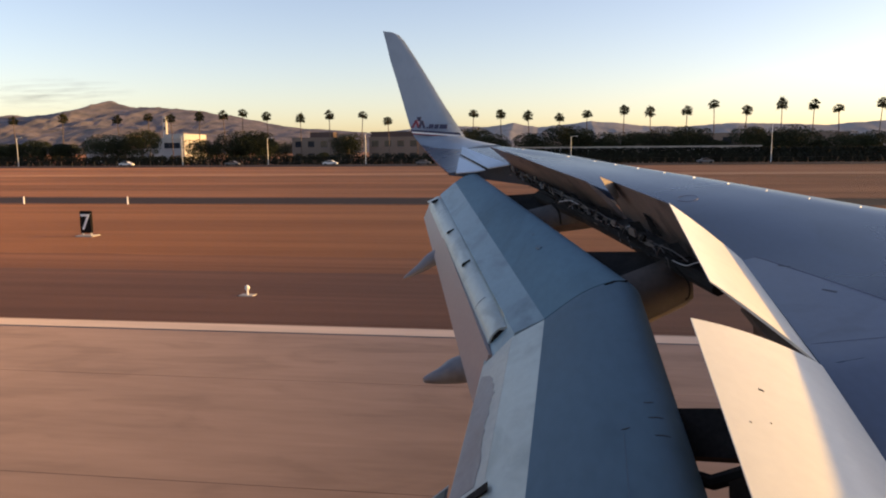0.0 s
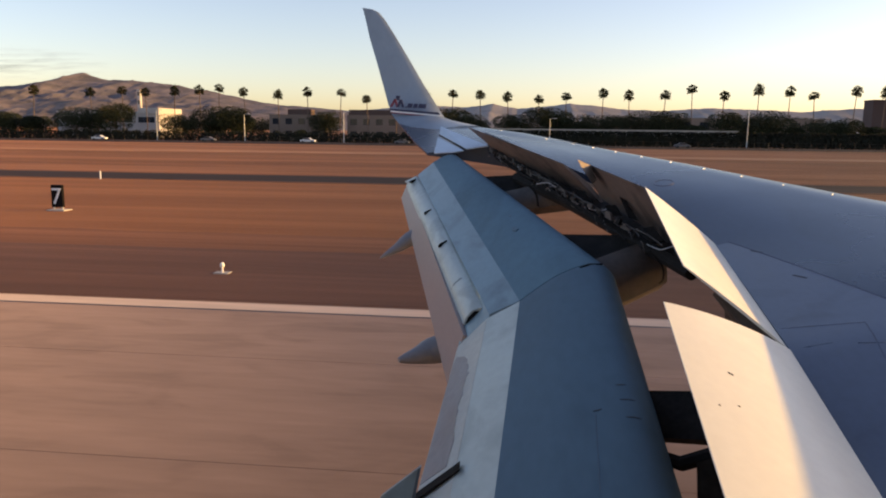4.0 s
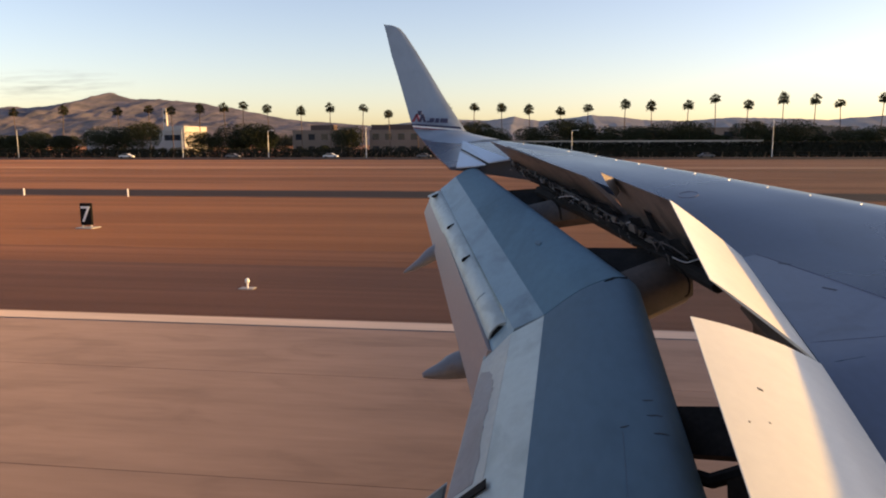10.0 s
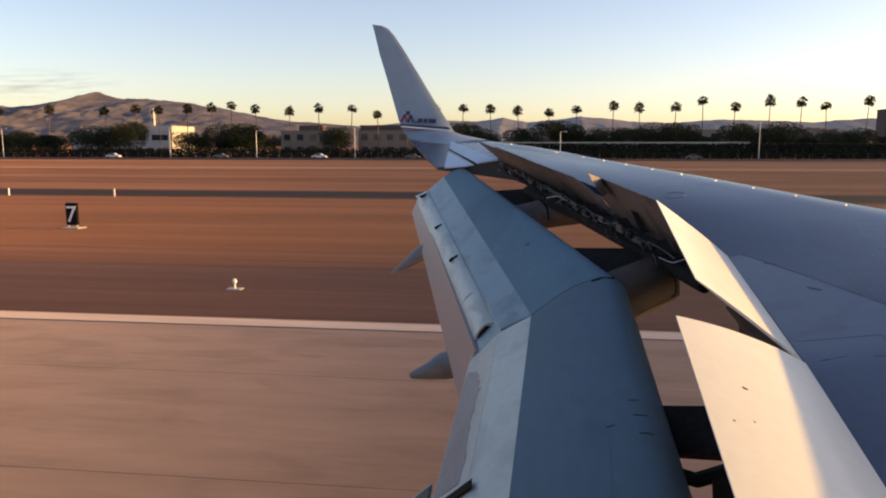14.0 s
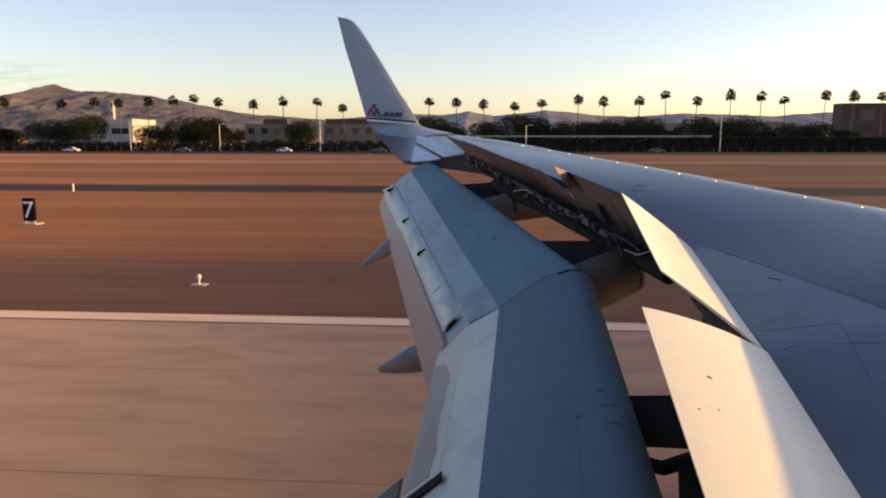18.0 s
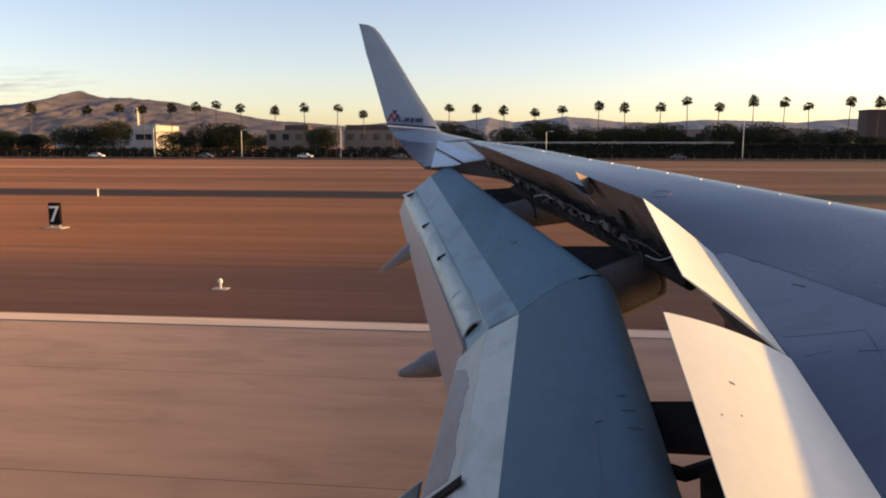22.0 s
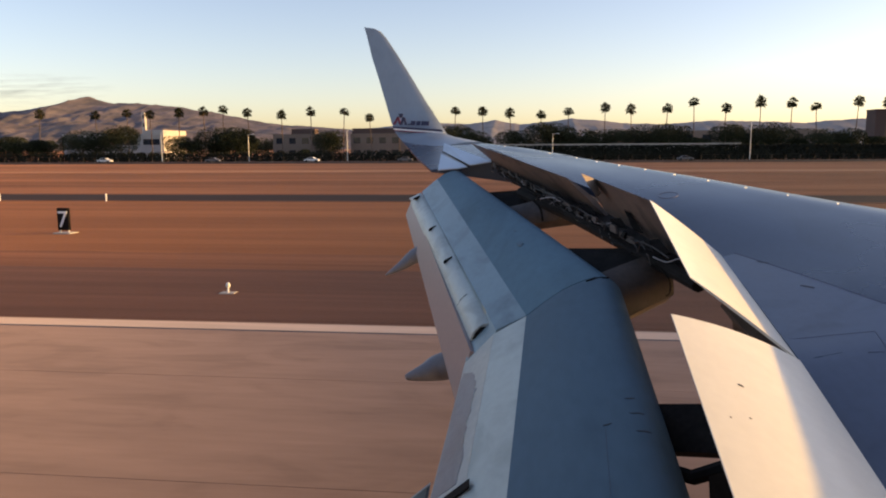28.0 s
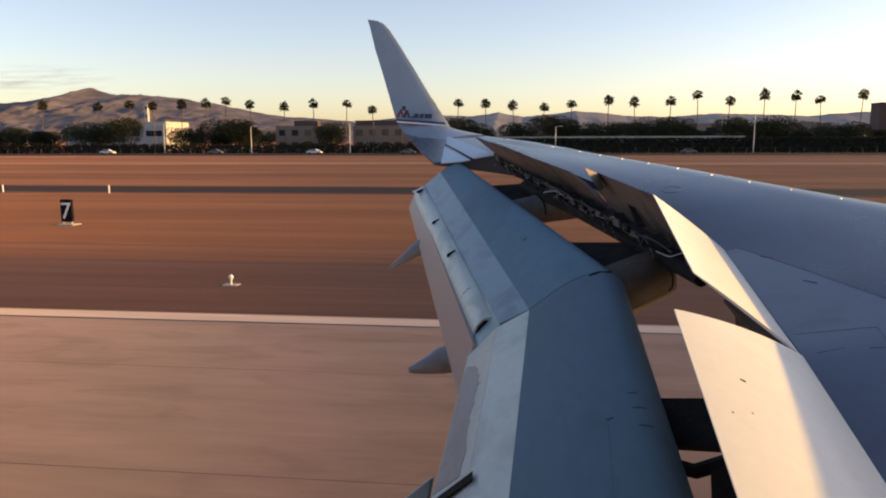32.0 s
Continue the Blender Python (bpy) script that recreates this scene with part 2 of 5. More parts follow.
M_BROWN = material("brown_stucco", (0.10, 0.065, 0.057), 0.9, 0.0, 0.08, 0.2, (1, 1, 1), 3.0)
M_SLATE = material("slate_panel", (0.10, 0.11, 0.14), 0.7, 0.0, 0.08, 0.2)
M_GLASS = material("window_glass", (0.03, 0.035, 0.045), 0.12, 0.0, 0.1, 0.3)
M_POLE = material("galvanised_pole", (0.62, 0.62, 0.60), 0.5, 0.2, 0.1, 3.0)
# pinkish lit and mauve shaded slopes are mixed into these two tones
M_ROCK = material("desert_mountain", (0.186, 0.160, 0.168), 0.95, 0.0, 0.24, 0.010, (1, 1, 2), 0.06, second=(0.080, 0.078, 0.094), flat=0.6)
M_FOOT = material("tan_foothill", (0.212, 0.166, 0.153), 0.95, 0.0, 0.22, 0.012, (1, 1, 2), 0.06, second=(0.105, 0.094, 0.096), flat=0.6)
# distance haze is put into this paler base
M_HILL = material("hazy_far_hill", (0.275, 0.252, 0.245), 0.95, 0.0, 0.10, 0.006, (1, 1, 1), 0.03, flat=0.6)
M_BERM = material("blast_wall_concrete", (0.42, 0.38, 0.33), 0.9, 0.0, 0.1, 0.3, (1, 1, 1), 3.0)
M_CAR = material("white_car_paint", (0.7, 0.7, 0.7), 0.3, 0.0, 0.03, 1.0)
M_CAR_DARK = material("grey_car_paint", (0.12, 0.12, 0.13), 0.3, 0.0, 0.03, 1.0)
M_VG = material("white_fin", (0.72, 0.80, 0.88), 0.55, 0.0, 0.03, 1.0)
M_LAMP = material("lamp_glass", (0.8, 0.8, 0.75), 0.2)



M_CLOUD = material("thin_evening_cloud", (0.40, 0.34, 0.34), 1.0, 0.0, 0.05)
cn, cl = M_CLOUD.node_tree.nodes, M_CLOUD.node_tree.links
cmix, cair, cpuff, cthin, cco, cmap = (cn.new("ShaderNodeMixShader"), cn.new("ShaderNodeBsdfTransparent"), cn.new("ShaderNodeTexNoise"), cn.new("ShaderNodeMapRange"), cn.new("ShaderNodeTexCoord"), cn.new("ShaderNodeMapping"))
cfade, cball, cmul = cn.new("ShaderNodeMapping"), cn.new("ShaderNodeTexGradient"), cn.new("ShaderNodeMath")
cmap.inputs["Scale"].default_value = (0.0022, 1.0, 0.030)
cpuff.inputs["Scale"].default_value, cpuff.inputs["Detail"].default_value = 1.3, 4
cthin.inputs["From Min"].default_value, cthin.inputs["From Max"].default_value, cthin.inputs["To Max"].default_value = 0.42, 0.68, 0.42
cfade.inputs["Location"].default_value, cfade.inputs["Scale"].default_value = (-1.0, 0.0, -1.0), (2.0, 0.0, 2.0)
cball.gradient_type, cmul.operation = "SPHERICAL", "MULTIPLY"
cl.new(cco.outputs["Object"], cmap.inputs["Vector"])
cl.new(cmap.outputs[0], cpuff.inputs["Vector"])
cl.new(cpuff.outputs["Fac"], cthin.inputs["Value"])
cl.new(cco.outputs["Generated"], cfade.inputs["Vector"])
cl.new(cfade.outputs[0], cball.inputs["Vector"])
cl.new(cball.outputs["Fac"], cmul.inputs[0])
cl.new(cthin.outputs[0], cmul.inputs[1])
cl.new(cmul.outputs[0], cmix.inputs[0])
cl.new(cair.outputs[0], cmix.inputs[1])
cl.new(cn["Principled BSDF"].outputs[0], cmix.inputs[2])
cl.new(cmix.outputs[0], cn["Material Output"].inputs["Surface"])


# ---- building helpers ----
def part(name, bm, mat, parent=None, label="", smooth=False):
    me = bpy.data.meshes.new(name)
    bmesh.ops.recalc_face_normals(bm, faces=bm.faces)
    bm.to_mesh(me)
    bm.free()
    if smooth:
        me.shade_smooth()
        me.set_sharp_from_angle(angle=radians(38))
    me.materials.append(mat)
    ob = new(name, me)
    if parent:
        ob.parent = parent
    if label:
        ob["label"] = label
    return ob


def thing(name, at=(0, 0, 0), turn=0.0):
    ob = new(name)
    ob.matrix_basis = pose(*at, 0, 0, turn)
    return ob


def box(bm, lo, hi, bevel=0.0):
    cx = [(a + b) / 2 for a, b in zip(lo, hi)]
    sz = [max(1e-4, b - a) for a, b in zip(lo, hi)]
    r = bmesh.ops.create_cube(bm, size=1.0, matrix=Matrix.Translation(cx) @ Matrix.Diagonal((*sz, 1)))
    if bevel:
        edges = list({e for v in r["verts"] for e in v.link_edges})
        bmesh.ops.bevel(bm, geom=edges, offset=bevel, segments=2, affect="EDGES")
    return bm


def tube(bm, pts, radii, sides=8, cap=True):
    """A round bar along pts."""
    pts = [Vector(p) for p in pts]
    rings = []
    for i, p in enumerate(pts):
        d = (pts[min(i + 1, len(pts) - 1)] - pts[max(i - 1, 0)]).normalized()
        a = d.orthogonal().normalized() if abs(d.z) > 0.9 else d.cross(Vector((0, 0, 1))).normalized()
        b = d.cross(a)
        r = radii[i] if isinstance(radii, (list, tuple)) else radii
        rings.append([bm.verts.new(p + (a * math.cos(k * math.tau / sides) + b * math.sin(k * math.tau / sides)) * r) for k in range(sides)])
    for r0, r1 in zip(rings, rings[1:]):
        for k in range(sides):
            bm.faces.new((r0[k], r0[(k + 1) % sides], r1[(k + 1) % sides], r1[k]))
    if cap:
        bm.faces.new(rings[0])
        bm.faces.new(rings[-1])
    return bm


def loft(bm, rings, closed=True, caps=True):
    """A skin over rings of equally many points."""
    vs = [[bm.verts.new(p) for p in r] for r in rings]
    n = len(vs[0])
    for a, b in zip(vs, vs[1:]):
        for k in range(n if closed else n - 1):
            bm.faces.new((a[k], a[(k + 1) % n], b[(k + 1) % n], b[k]))
    if caps and closed:
        bm.faces.new(vs[0])
        bm.faces.new(list(reversed(vs[-1])))
    return bm


def smooth_line(pts, steps=6):
    """A rounded line through the points."""
    pts = [Vector(p) for p in pts]
    out = []
    for i in range(len(pts) - 1):
        p0, p1, p2, p3 = pts[max(i - 1, 0)], pts[i], pts[i + 1], pts[min(i + 2, len(pts) - 1)]
        for k in range(steps):
            t = k / steps
            out.append(0.5 * (2 * p1 + (p2 - p0) * t + (2 * p0 - 5 * p1 + 4 * p2 - p3) * t * t + (3 * p1 - p0 - 3 * p2 + p3) * t ** 3))
    out.append(pts[-1])
    return out


def plate(bm, quad, thick):
    """A flat panel with thickness, from its corners in order."""
    q = [Vector(p) for p in quad]
    nrm = (q[1] - q[0]).cross(q[-1] - q[0]).normalized()
    if nrm.z < 0:
        nrm = -nrm
    return loft(bm, [[p for p in q], [p - nrm * thick for p in q]])


def grid_plane(bm, x0, x1, y0, y1, z, nx=1, ny=1):
    vs = [[bm.verts.new((x0 + (x1 - x0) * i / nx, y0 + (y1 - y0) * j / ny, z)) for i in range(nx + 1)] for j in range(ny + 1)]
    for j in range(ny):
        for i in range(nx):
            bm.faces.new((vs[j][i], vs[j][i + 1], vs[j + 1][i + 1], vs[j + 1][i]))
    return bm


# ---- the ground, in strips along the runway ----
LINE_Y0, LINE_Y1 = 15.32, 15.92
bm = grid_plane(bmesh.new(), -4500, 4500, -400, 4600, -0.14, 30, 20)
ground = tagged(part("ground", bm, M_DIRT_FAR), "brown desert dirt that reaches to the hills", "ground", kind="structure")


def wavy_strip(y0, y1, z, amp, seed, step=2.0):
    """A strip of ground along the runway with uneven edges."""
    bm = bmesh.new()
    rows = []
    for k in range(int(1500 / step) + 1):
        x = -900 + k * step
        near = amp * (noise.noise(Vector((x * 0.05, seed, 0))) + 0.7 * noise.noise(Vector((x * 0.3, seed, 5))))
        far = amp * (noise.noise(Vector((x * 0.05, seed, 9))) + 0.7 * noise.noise(Vector((x * 0.3, seed, 14))))
        rows.append([bm.verts.new(p) for p in ((x, y0 + near, z), (x, y1 + far, z), (x, y1 + far, z - 0.12), (x, y0 + near, z - 0.12))])
    for a, b in zip(rows, rows[1:]):
        for k in range(4):
            bm.faces.new((a[k], a[(k + 1) % 4], b[(k + 1) % 4], b[k]))
    return bm


tagged(part("dirt_strip", wavy_strip(26.4, 55.3, -0.040, 0.3, 2.0), M_DIRT), "orange graded dirt beside the runway shoulder", "ground", kind="structure")
tagged(part("shoulder_edge", wavy_strip(23.0, 27.2, -0.026, 0.35, 3.0), M_DUSTY), "dust-covered outer edge of the shoulder", "pavement", kind="structure")
tagged(part("shoulder", wavy_strip(LINE_Y1 + 0.35, 23.4, -0.020, 0.2, 4.0), M_SHOULDER), "dark brown asphalt runway shoulder", "pavement", kind="structure")
tagged(part("shoulder_inner", box(bmesh.new(), (-900, LINE_Y1 + 0.1, -0.3), (600, LINE_Y1 + 0.9, -0.024)), M_SHOULDER), "asphalt shoulder along the concrete's edge", "pavement", kind="structure")
tagged(part("perimeter_road", wavy_strip(54.6, 62.4, -0.026, 0.6, 5.0), M_ROAD), "dark narrow asphalt service road across the dirt", "road", kind="structure")
for y0, y1, sd in ((53.9, 54.9, 6.0), (62.0, 63.2, 7.0)):
    tagged(part("road_verge", wavy_strip(y0, y1, -0.020, 0.7, sd), M_VERGE), "dusty verge of the service road", "verge", kind="structure")
tagged(part("dirt_track", wavy_strip(121.0, 134.0, -0.10, 1.6, 8.0), M_TRACK), "pale graded track across the desert dirt", "track", kind="structure")
runway = tagged(part("runway", box(bmesh.new(), (-900, -30, -0.35), (600, LINE_Y1 + 0.1, -0.03)), M_MARK), "pale pinkish concrete runway with long slab joints", "runway", kind="structure")
LANES = (-28.0, -24.0, -20.0, -16.0, -12.0, -8.0, -4.0, 0.0, 4.0, 8.0, 12.0, LINE_Y1 + 0.1)
for y0, y1 in zip(LANES, LANES[1:]):
    first = part("slab", box(bmesh.new(), (-50 + 0.006, y0 + 0.007, -0.2), (50 - 0.006, y1 - 0.007, 0.0)), M_CONCRETE if y1 > 0 else M_RUBBERED, runway)
    for k in range(15):
        ob = first if k == 0 else new("slab", first.data)
        ob.parent = runway
        ob.location.x = -850 + k * 100
bm = bmesh.new()
grid_plane(bm, -900, 600, LINE_Y0, LINE_Y1, 0.004)
part("edge_line", bm, M_LINE, runway, "white painted runway edge line")
rnd = random.Random(21)
bm = bmesh.new()
for k in range(70):
    y = 3.6 + rnd.gauss(0, 3.0)
    x, w = rnd.uniform(95, 380), rnd.uniform(0.10, 0.34)
    grid_plane(bm, x, min(600, x + rnd.uniform(60, 300)), y, y + w, 0.004 + 0.0002 * (k % 12))
tagged(part("rubber_marks", bm, M_RUBBER), "black tyre rubber streaks along the runway", "tyre marks", kind="stuff")
for x0, x1 in ((-104.0, -78.0), (-72.0, -58.0)):
    part("repair_patch", grid_plane(bmesh.new(), x0, x1, 2.0, 8.0, 0.004), M_PATCH, runway, "darker repaired stretch of concrete")
part("edge_joint", grid_plane(bmesh.new(), -900, 600, LINE_Y0 - 0.10, LINE_Y0 - 0.03, 0.004), M_SEAM, runway, "dark sealed joint")

# ---- the aircraft ----
airplane = tagged(thing("airplane"), "silver-grey jet airliner with flaps and spoilers deployed", "airplane")


def lerp(a, b, t):
    return tuple(x + (y - x) * t for x, y in zip(a, b))


# wing sections: rear edge, crest, nose, by distance out along the wing
def crest(y):
    x = 2.45 - 0.43 * (y - 5.2)
    z = np.interp(y, (1.0, 5.2, 6.0, 7.36, 9.59, 11.34, 13.9), (3.27, 3.54, 3.59, 3.70, 3.85, 3.984, 4.114))
    return x, float(z)


REAR = ((1.162, 2.370, 2.869), (1.152, 3.200, 3.085), (1.258, 5.000, 3.277), (0.803, 6.500, 3.519), (-0.573, 9.950, 3.985))


def rear(y):
    ys = [p[1] for p in REAR]
    if y < ys[0]:
        return REAR[0][0] + 0.0, REAR[0][2] - 0.12 * (ys[0] - y)
    return float(np.interp(y, ys, [p[0] for p in REAR])), float(np.interp(y, ys, [p[2] for p in REAR]))


def section(y, tail=None):
    cx, cz = crest(y)
    rx, rz = tail or rear(y)
    chord = (cx - rx)
    th = 0.22 * chord + 0.1
    top = [(rx, y, rz), (rx + chord * 0.35, y, rz + (cz - rz) * 0.52), (rx + chord * 0.7, y, rz + (cz - rz) * 0.86), (cx, y, cz),
           (cx + chord * 0.3, y, cz - 0.05 * chord), (cx + chord * 0.48, y, cz - 0.16 * chord), (cx + chord * 0.52, y, cz - 0.24 * chord)]
    line = smooth_line(top, 5)
    f = float(np.interp(y, (5.0, 9.3), (1.0, 0.3)))        # the wing thins towards its tip
    low = [(cx + chord * 0.40, y, cz - (0.26 + 0.07 * f) * chord), (cx, y, cz - (0.20 + 0.20 * f) * chord), (rx + chord * 0.2, y, rz - 0.22 * f), (rx + 0.01, y, rz - 0.10 * f)]
    return line + [Vector(p) for p in low]


bm = bmesh.new()
loft(bm, [section(y) for y in (-0.1, 0.6, 1.6, 2.37, 3.2, 4.1, 5.0, 5.8, 6.5, 7.6, 8.7, 9.8, 10.0)])
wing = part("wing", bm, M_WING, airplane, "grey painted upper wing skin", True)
TIP = ((10.02, (-1.365, 10.200, 3.688)), (11.5, (-1.777, 11.600, 3.832)), (13.0, (-2.162, 13.000, 3.980)), (14.0, (-2.447, 14.000, 4.128)))
bm = bmesh.new()
loft(bm, [section(y, (p[0], p[2])) for y, p in TIP])
wing_tip = part("wing_tip", bm, M_WING, airplane, "grey outboard wing with the aileron", True)
bm = bmesh.new()
plate(bm, ((-1.362, 11.600, 4.061), (-0.516, 9.750, 3.808), (-0.799, 9.750, 3.763), (-1.333, 11.200, 3.940)), 0.015)
part("aileron_panel", bm, M_PALE, wing_tip, "pale lit panel")
bm = bmesh.new()
plate(bm, ((-1.335, 11.000, 3.899), (-0.834, 9.720, 3.745), (-0.939, 9.720, 3.726), (-1.248, 9.900, 3.698)), 0.015)
part("aileron_tab", bm, M_PALE, wing_tip, "pale lit tab")
part("aileron_gap", plate(bmesh.new(), ((-1.339, 11.250, 3.949), (-0.796, 9.800, 3.766), (-0.822, 9.800, 3.752), (-1.345, 11.200, 3.928)), 0.01), M_DARK, wing_tip, "dark gap")

# winglet: rings from the wing tip, bending up to the blade
WL = (((-2.044, 12.700, 3.893), (-0.822, 12.900, 4.063)), ((-2.233, 13.300, 4.000), (-1.098, 13.500, 4.112)), ((-2.458, 14.000, 4.128), (-1.385, 14.000, 4.169)), ((-2.651, 14.400, 4.285), (-1.613, 14.300, 4.243)), ((-2.765, 14.600, 4.489), (-1.815, 14.600, 4.507)), ((-2.873, 14.650, 4.845), (-2.056, 14.650, 4.868)),
      ((-3.034, 14.750, 5.349), (-2.384, 14.750, 5.393)), ((-3.187, 14.850, 5.791), (-2.687, 14.850, 5.861)), ((-3.299, 14.920, 6.219), (-2.908, 14.920, 6.180)), ((-3.349, 14.950, 6.378), (-3.027, 14.950, 6.307)), ((-3.360, 14.950, 6.395), (-3.153, 14.950, 6.364)))
rings = []
for k, (te, le) in enumerate(WL):
    te, le = Vector(te), Vector(le)
    c = (le - te).length
    out = Vector(((0, 0.05, -1), (0, 0.2, -1), (0, 0.5, -0.85), (0, 0.85, -0.5))[k] if k < 4 else (0, 1, 0)).normalized()
    ring = [te, te.lerp(le, 0.4) - out * c * 0.045, te.lerp(le, 0.75) - out * c * 0.05, te.lerp(le, 0.95) - out * c * 0.025, le,
            te.lerp(le, 0.95) + out * c * 0.03, te.lerp(le, 0.5) + out * c * 0.04]
    rings.append(ring)
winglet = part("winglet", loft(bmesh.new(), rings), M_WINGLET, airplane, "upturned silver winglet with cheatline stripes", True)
def strip(name, quad, mat, label, parent):
    q = [Vector(p) - Vector((0, 0.09, 0)) for p in quad]
    part(name, loft(bmesh.new(), [q, [p + Vector((0, 0.05, 0)) for p in q]]), mat, parent, label)
strip("stripe", ((-2.687, 14.360, 4.404), (-1.730, 14.360, 4.337), (-1.697, 14.360, 4.293), (-2.665, 14.360, 4.372)), M_BLUE, "dark blue stripe", winglet)
strip("stripe", ((-2.665, 14.360, 4.366), (-1.697, 14.360, 4.288), (-1.664, 14.360, 4.261), (-2.654, 14.360, 4.339)), M_WHITE, "white stripe", winglet)
strip("stripe", ((-2.654, 14.360, 4.334), (-1.664, 14.360, 4.255), (-1.642, 14.360, 4.236), (-2.648, 14.360, 4.315)), M_MAROON, "red stripe", winglet)
strip("emblem", ((-2.688, 14.400, 4.438), (-2.638, 14.400, 4.438), (-2.558, 14.400, 4.590), (-2.597, 14.400, 4.591)), M_MAROON, "red slanted emblem", winglet)
strip("emblem", ((-2.608, 14.400, 4.591), (-2.569, 14.400, 4.590), (-2.514, 14.400, 4.438), (-2.559, 14.400, 4.438)), M_MAROON, "red slanted emblem", winglet)
strip("emblem", ((-2.543, 14.370, 4.432), (-2.498, 14.370, 4.431), (-2.441, 14.370, 4.578), (-2.485, 14.370, 4.578)), M_BLUE, "blue slanted emblem", winglet)
strip("emblem", ((-2.484, 14.360, 4.578), (-2.439, 14.360, 4.577), (-2.396, 14.360, 4.431), (-2.440, 14.360, 4.431)), M_BLUE, "blue slanted emblem", winglet)
strip("emblem", ((-2.565, 14.380, 4.649), (-2.475, 14.380, 4.649), (-2.498, 14.380, 4.568), (-2.543, 14.380, 4.568)), M_BLUE, "blue bird-like emblem", winglet)
for quad in (((-2.377, 14.380, 4.453), (-2.343, 14.380, 4.453), (-2.349, 14.380, 4.426), (-2.382, 14.380, 4.426)), ((-2.320, 14.380, 4.507), (-2.231, 14.380, 4.504), (-2.249, 14.380, 4.425), (-2.338, 14.380, 4.426)), ((-2.209, 14.380, 4.501), (-2.131, 14.380, 4.501), (-2.148, 14.380, 4.420), (-2.226, 14.380, 4.420)),
             ((-2.109, 14.380, 4.501), (-1.965, 14.380, 4.495), (-1.976, 14.380, 4.414), (-2.126, 14.380, 4.420))):
    strip("marking_bar", quad, M_BLUE, "dark marking bar", winglet)

# spoilers: trailing edge out, trailing edge in, hinge in, hinge out
SPOILERS = (((0.573, 3.000, 3.321), (0.541, 1.720, 3.028), (1.115, 2.080, 2.865), (1.152, 3.200, 3.085), 0.02),
            ((0.787, 5.000, 3.642), (0.717, 3.350, 3.411), (1.157, 3.220, 3.077), (1.258, 5.000, 3.277), 0.003),
            ((0.438, 6.500, 3.762), (0.795, 5.050, 3.635), (1.153, 5.050, 3.175), (0.675, 6.500, 3.439), 0.02),
            ((-0.797, 9.800, 4.052), (0.320, 6.650, 3.720), (0.712, 6.600, 3.365), (-0.449, 9.750, 3.801), 0.02))
for k, (a, b, c, d, th) in enumerate(SPOILERS):
    va, vb, vc, vd = (Vector(p) for p in (a, b, c, d))
    bm = bmesh.new()
    rings = []
    for s in range(17):
        t = s / 16
        te, hi = va.lerp(vb, t), vd.lerp(vc, t)
        nrm = (vb - va).cross(vd - va).normalized()
        nrm = nrm if nrm.z > 0 else -nrm
        up = [te.lerp(hi, u / 16) + nrm * (0.007 if k == 1 else 0.025) * (1 - (2 * u / 16 - 1) ** 2) for u in range(17)]
        dn = [te.lerp(hi, u / 3) - nrm * (0.004 + th * u / 3) for u in (3, 2, 1, 0)]
        rings.append(up + dn)
    # the outer two wear the shade-brown on every face
    spoiler = part("spoiler", loft(bm, rings), M_SPOILER if k < 2 else M_UNDER_SHADE, airplane, ("raised sunlit spoiler panel", "raised sunlit spoiler panel", "raised spoiler with a dark underside", "raised spoiler with a dark underside")[k], True)

# added sliver that stands for the sunlit end of the third spoiler
part("spoiler_end", loft(bmesh.new(), [[(0.408, 6.050, 3.778), (0.521, 6.150, 3.729), (0.572, 6.120, 3.615), (0.539, 6.050, 3.587), (0.460, 6.050, 3.683)], [(0.416, 6.100, 3.772), (0.526, 6.200, 3.722), (0.573, 6.180, 3.611), (0.544, 6.100, 3.588), (0.464, 6.100, 3.680)]]), M_TANEND, airplane, "tan sliver for the sunlit spoiler end")


B_TO, B_TI, B_HI, B_HO = (Vector(p) for p in SPOILERS[0][:4])
B_N = (B_TI - B_TO).cross(B_HO - B_TO).normalized()
B_N = B_N if B_N.z > 0 else -B_N
for t, u, du, dt in ((0.385, 0.285, 0.013, 0.0025), (0.555, 0.135, 0.004, 0.002), (0.55, 0.255, 0.004, 0.002)):
    quad = []
    for st, su in ((-1, -1), (-1, 1), (1.6, 1.4), (1.2, -0.7)):
        tt, uu = t + st * dt + su * du * 0.25, u + su * du
        quad.append(B_TO.lerp(B_TI, tt).lerp(B_HO.lerp(B_HI, tt), uu) + B_N * (0.025 * (1 - (2 * uu - 1) ** 2) + 0.0022))
    part("scuff", loft(bmesh.new(), [quad, [p - B_N * 0.003 for p in quad]]), M_MARK if du > 0.01 else M_SPECK, airplane, "small dark scuff" if du > 0.01 else "faint speck")


# flaps: skins between an inner and an outer profile of (x, z)
def skin(name, y0, prof0, y1, prof1, mat, label="", parent=None, thick=0.05, bend=0, steps=10, close_nose=False):
    rings = []
    for s in range(steps + 1):
        t = s / steps
        y = y0 + (y1 - y0) * t
        up = [Vector((*(p[:1]), y, p[1])) for p in [lerp(a, b, t) for a, b in zip(prof0, prof1)]]
        top = smooth_line(up, bend) if bend else up
        low = []
        for k in range(len(top) - 1, -1, -max(1, bend // 2)):
            d = (top[min(k + 1, len(top) - 1)] - top[max(k - 1, 0)]).normalized()
            nrm = Vector((d.z, 0, -d.x))
            nrm = nrm if nrm.z < 0 else -nrm
            low.append(top[k] + nrm * thick)
        rings.append(top + low)
    return part(name, loft(bmesh.new(), rings), mat, parent or airplane, label, True)


